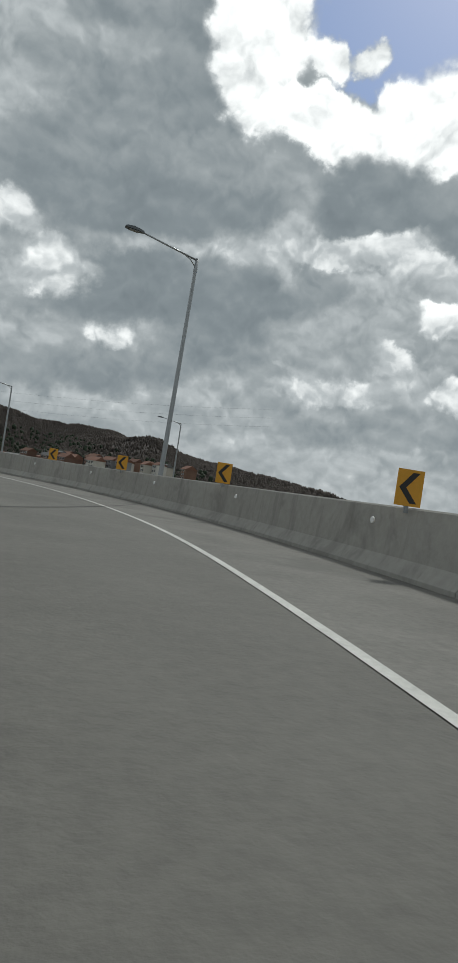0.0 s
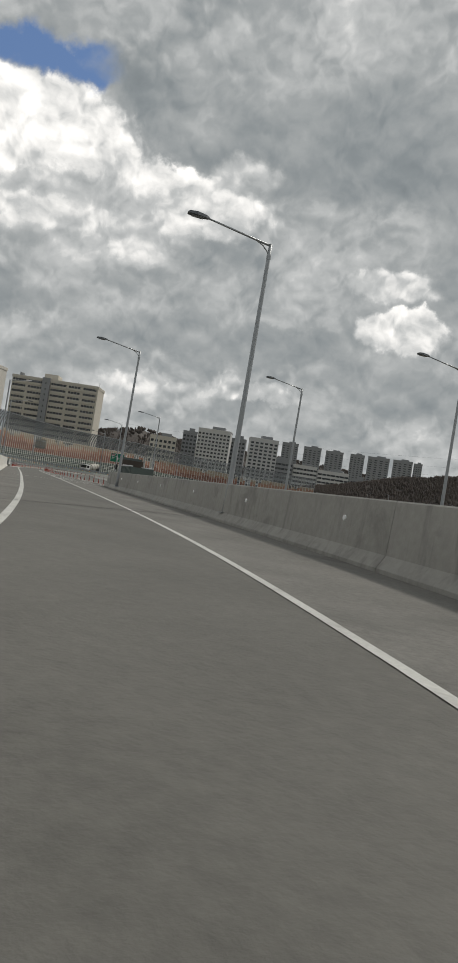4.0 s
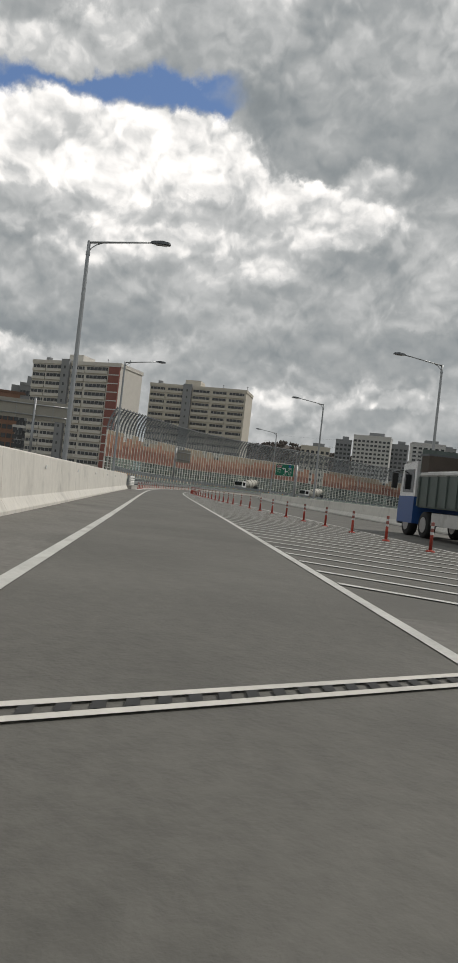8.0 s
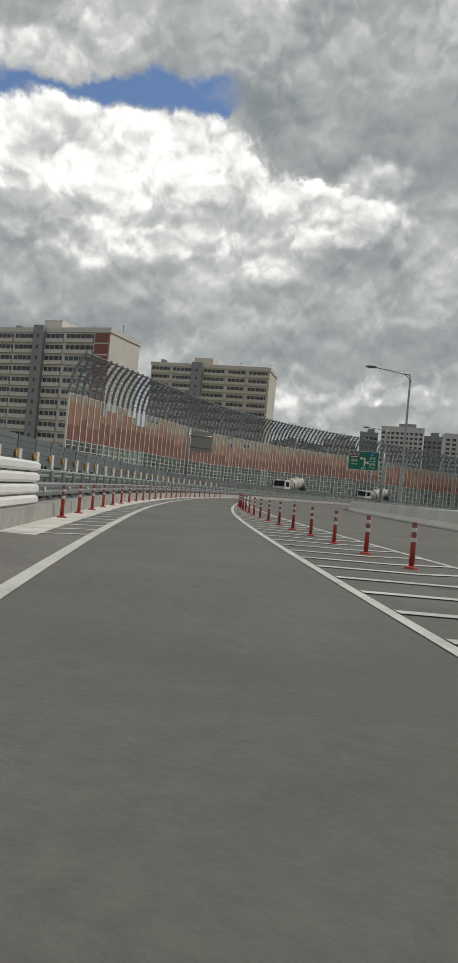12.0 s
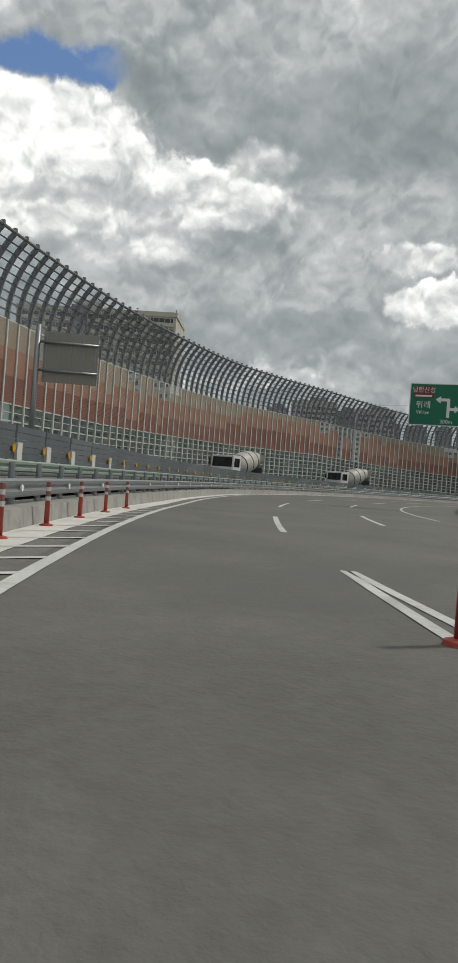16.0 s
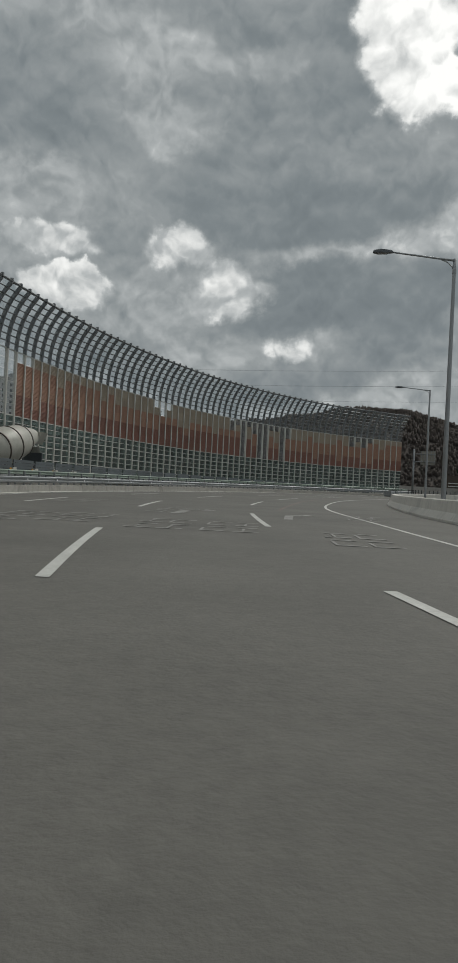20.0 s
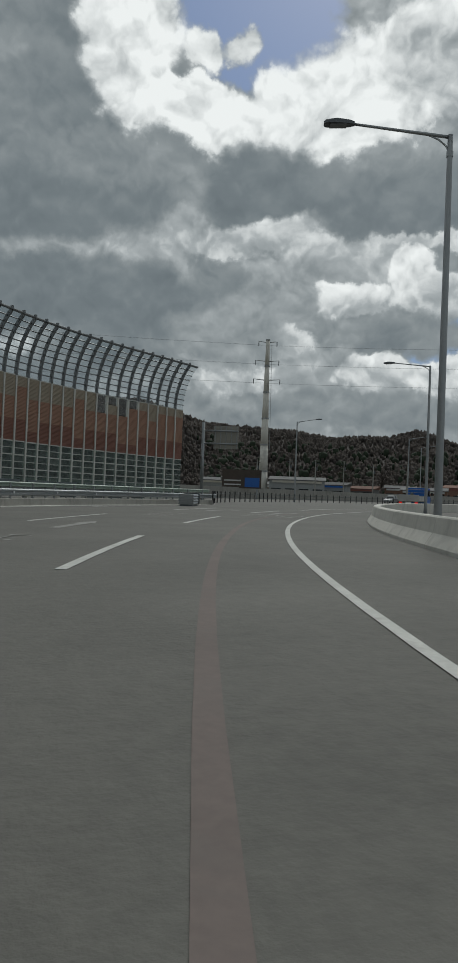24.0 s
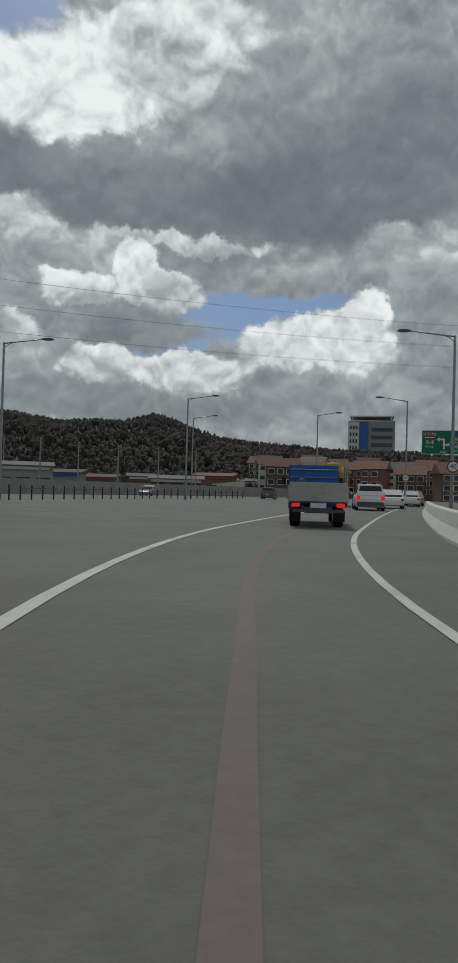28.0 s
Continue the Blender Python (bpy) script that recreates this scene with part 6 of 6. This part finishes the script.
for i in range(8):
    for x in (-8.6, -7.4, -6.2):
        part("window", G().box((x, -0.62, 8.5 + 2.8 * i), (0.7, 0.1, 1.5)), DARK_GLASS, office)
    part("window", G().box((4.2, -0.05, 5.0 + 3.2 * i), (8.5, 0.2, 1.5)), DARK_GLASS, office)
board = thing("billboard", "wide roadside hoarding with unreadable lettering", "billboard", Matrix.Translation(plan(-131, 447)) @ Matrix.Rotation(radians(-30), 4, "Z") @ Matrix.Diagonal((0.88, 1, 0.85, 1)))
part("panel", G().box((0, 0, 3.6), (7.0, 0.3, 3.4)), CANVAS, board)
part("picture", G().box((1.9, -0.17, 3.0), (2.6, 0.06, 1.7)), SIGN_BLUE, board)
for k in range(2):
    part("text_bar", G().box((-1.6, -0.17, 3.3 - 0.75 * k), (3.0, 0.06, 0.24)), WALL_WHITE, board)
for x in (-2.8, 2.8):
    part("leg", G().box((x, 0, 0.95), (0.25, 0.25, 1.9)), STEEL, board)

BARK = material("grey_bark", (0.055, 0.045, 0.038), 0.95, vary=0.2, scale=4)
PINE = material("dark_pine_foliage", (0.022, 0.034, 0.018), 0.95, vary=0.3, scale=2)
TWIG = material("bare_twigs", (0.060, 0.045, 0.036), 0.95, vary=0.2, scale=4)


def bare_tree(m, high, seed, label="bare grey winter tree"):
    r, limbs, twigs = random.Random(seed), G(), G()
    ob = thing("tree", label, "tree", m, "bare trees")
    part("trunk", G().tube([(0, 0, -0.3), (0.05, 0, high * 0.25), (0.1, 0.1, high * 0.55)], [high * 0.028, high * 0.02, high * 0.012], 7), BARK, ob)
    for k in range(9):
        a, z = r.uniform(0, 6.28), high * r.uniform(0.22, 0.55)
        l = high * r.uniform(0.28, 0.48)
        d = Vector((math.cos(a) * 0.55, math.sin(a) * 0.55, 0.85))
        p0 = Vector((0.05, 0.05, z))
        p1 = p0 + d * l
        limbs.tube([p0, p0 + d * l * 0.5 + Vector((0, 0, 0.1)), p1], [high * 0.011, high * 0.007, high * 0.003], 5, cap=False)
        for j in range(9):
            q0 = p0.lerp(p1, r.uniform(0.3, 1.0))
            e = Vector((r.uniform(-1, 1), r.uniform(-1, 1), r.uniform(0.2, 1.2))).normalized()
            twigs.tube([q0, q0 + e * high * r.uniform(0.10, 0.22)], [high * 0.004, high * 0.001], 3, cap=False)
    part("branchwork", limbs, BARK, ob)
    part("twig_crown", twigs, TWIG, ob)
    return ob


trees = [bare_tree(Matrix.Translation(from_end(-45.4, 262, 2)), 11, 1), bare_tree(Matrix.Translation(from_end(-47.6, 266, 2)), 12, 2), bare_tree(Matrix.Translation(from_end(-57.5, 262, 2)), 12, 3)]
for k, (a, d) in enumerate(((-46.6, 255), (-49.3, 270), (-56.2, 268), (-58.8, 266), (-60.2, 268), (-62, 258), (-43.8, 250), (-41.5, 240), (-36.5, 205), (-33.5, 190), (-30, 180), (-27, 185))):
    copy_thing(trees[k % 3], Matrix.Translation(from_end(a, d, 1.5 if d > 230 else -0.5)) @ Matrix.Rotation(k * 1.3, 4, "Z"))


WOOD_CROWN = material("bare_tree_crowns", (0.072, 0.060, 0.050), 0.95, vary=0.2, scale=0.05)
tree_nodes = Nodes(WOOD_CROWN.node_tree, False)
shader = [n for n in WOOD_CROWN.node_tree.nodes if n.type == "BSDF_PRINCIPLED"][0]
geo = tree_nodes.add("ShaderNodeNewGeometry")
island = geo.outputs["Random Per Island"]
# bare twigs scatter light nearly alike from all sides
tree_nodes.put(shader.inputs["Normal"], tree_nodes.vec("NORMALIZE", tree_nodes.vec("ADD", tree_nodes.vec("SCALE", geo.outputs["Normal"], scale=0.2), (0.0, 0.0, 0.8))))
tree_nodes.put(shader.inputs["Base Color"], tree_nodes.ramp(island, [(0.0, (0.056, 0.044, 0.038)), (0.6, (0.061, 0.049, 0.042)), (0.92, (0.067, 0.054, 0.044)), (1.0, (0.054, 0.050, 0.039))], "LINEAR"))


def crown(g, p, high, r, broad):
    """One ragged crown of a far bare tree with an uneven top."""
    w_, n = high * broad * r.uniform(0.7, 1.3), len(g.v)
    spin = r.uniform(0, 6.3)
    for z, k_ in ((r.uniform(0.15, 0.30), 0.85), (r.uniform(0.60, 0.80), 0.80)):
        for k in range(5):
            t = k * 1.2566 + spin + r.uniform(-0.4, 0.4)
            q = w_ * k_ * r.uniform(0.6, 1.3)
            g.v.append((p.x + math.cos(t) * q, p.y + math.sin(t) * q, p.z + high * (z + r.uniform(-0.12, 0.12))))
    g.v += [(p.x + r.uniform(-0.4, 0.4) * w_, p.y, p.z + high * r.uniform(0.82, 1.0)), (p.x, p.y, p.z - 1.0)]
    for k in range(5):
        a, b = n + k, n + (k + 1) % 5
        g.f += [(a, b, b + 5, a + 5), (a + 5, b + 5, n + 10), (b, a, n + 11)]


def wood(where, count, high, mat, label, seed, broad=0.4):
    """Far woods: very many small ragged crowns in one mesh."""
    r, g = random.Random(seed), G()
    for _ in range(count):
        crown(g, where(r), high * r.uniform(0.6, 1.35), r, broad)
    return tagged(part("far_woods", g, mat, smooth=True), label, "woods", kind="stuff")


def on_far(r):
    a, u = r.uniform(-30, 46), r.uniform(0.35, 1.0)
    p = plan(-150, 300) + way(a, 0) * (1700 - 600 * (1 - u))
    p.z = -1 + math.tan(radians(np.interp(a, [q[0] for q in HILL_FAR], [q[1] for q in HILL_FAR]))) * 1700 * math.sin(u * math.pi / 2) ** 1.3
    return p


span = hill_near.run[-1]
wood(lambda r: hill_near.at(r.uniform(0, span), r.uniform(0.84, 1.05)), 9000, 3.2, WOOD_CROWN, "bare brown trees along the top of a hill", 3, 0.18)
wood(lambda r: hill_near.at(r.uniform(0, span), r.uniform(0.05, 0.9)), 20000, 2.3, WOOD_CROWN, "bare brown woods covering a hillside", 6, 0.28)
wood(lambda r: hill_near.at(r.uniform(0.35 * span, 0.9 * span), r.uniform(0.05, 0.5)), 350, 3.6, PINE, "dark pines scattered among bare woods", 4)
wood(on_far, 5000, 7.0, WOOD_CROWN, "dark woods on a distant ridge", 5)


# ---- low roadside buildings, poles and banks beyond the far carriageway ----
SHED = material("corrugated_shed_sheet", (0.26, 0.27, 0.27), 0.7, 0.2, vary=0.10, scale=0.6, per_object=0.35)
EARTH = material("bare_brown_bank", (0.15, 0.125, 0.095), 0.95, vary=0.2, scale=0.3, bump=0.6, bump_scale=2.0, stain=(0.09, 0.085, 0.06), stain_scale=0.15)
rng = random.Random(21)


def shed(p, az, wide, deep, high, mat, roof):
    ob = thing("shed", "low roadside shed with a shallow roof and dark openings", "shed", Matrix.Translation(p) @ Matrix.Rotation(radians(az), 4, "Z"), "roadside sheds")
    part("wall", G().box((0, deep / 2, high / 2 - 1), (wide, deep, high + 2)), mat, ob)
    part("roof", G().sweep([[(x, -0.5, high), (x, -0.5, high + 0.15), (x, deep + 0.3, high + 1.0), (x, deep + 0.3, high)] for x in (-wide / 2 - 0.3, wide / 2 + 0.3)]), roof, ob)
    n = max(2, int(wide / 3))
    for k in range(n):
        part("opening", G().box((-wide / 2 + wide * (k + 0.5) / n, -0.03, 1.3), (wide / n * 0.7, 0.12, 2.0)), DARK_GLASS, ob)
    part("fascia", G().box((0, -0.25, high - 0.35), (wide * 0.9, 0.2, 0.5)), rng.choice((WALL_WHITE, WALL_RED, SIGN_BLUE, WALL_TAN)), ob)
    return ob


for az, d in ((-17, 150), (-19.5, 128), (-22.5, 140), (-25.0, 122), (-28.5, 150), (-31.0, 160), (-35.5, 170), (-38.0, 150), (-41.0, 165), (-43.5, 185)):
    shed(from_end(az, d, 0), az + rng.uniform(-15, 15), rng.uniform(7, 13), 6, rng.uniform(3.0, 4.6), rng.choice((SHED, WALL_BRICK, WALL_TAN, SHED)), rng.choice((ROOF_GREY, ROOF_RED, ROOF_GREY)))
for az, d, high in ((-20.5, 118, 9), (-24.2, 130, 10), (-27.0, 112, 9), (-30.0, 135, 10), (-33.2, 125, 9), (-36.5, 140, 10), (-39.6, 130, 9), (-44.5, 160, 10), (-47.5, 170, 10)):
    pole = thing("utility_pole", "slender grey utility pole with a short crossarm", "pole", Matrix.Translation(from_end(az, d, -0.4)) @ Matrix.Rotation(radians(az + 30), 4, "Z"), "utility poles")
    part("shaft", G().tube([(0, 0, 0), (0, 0, high)], [0.16, 0.10], 8), CONCRETE, pole)
    part("crossarm", G().box((0, 0, high - 0.6), (1.8, 0.1, 0.1)), STEEL_DARK, pole)
    part("transformer", G().tube([(0.25, 0, high - 2.2), (0.25, 0, high - 1.4)], 0.22, 8), STEEL_DARK, pole)
bank_rings = []
for k in range(15):
    az = -31.5 - k
    a, b = from_end(az, 178, -0.5), from_end(az, 196, 1.5 + 4.0 * math.sin(math.pi * k / 14) + 0.5 * math.sin(k * 2.1))
    c_ = from_end(az, 206, b.z + 0.4)
    bank_rings.append([a, b, c_, Vector((c_.x, c_.y, -0.5))])
setting("earth_bank", G().sweep(bank_rings), EARTH, "bare brown earth bank below the wooded hill", "bank")
pale_rings = [[from_end(-36.5 - k * 0.9, 168 - k * 0.6, z) for z in (-0.5, 1.0 + 0.30 * k)] + [from_end(-36.5 - k * 0.9, 168.5 - k * 0.6, z) for z in (1.0 + 0.30 * k, -0.5)] for k in range(9)]
setting("retaining_wall", G().sweep(pale_rings), CONCRETE_PALE, "pale concrete retaining wall rising along a side road", "retaining wall")
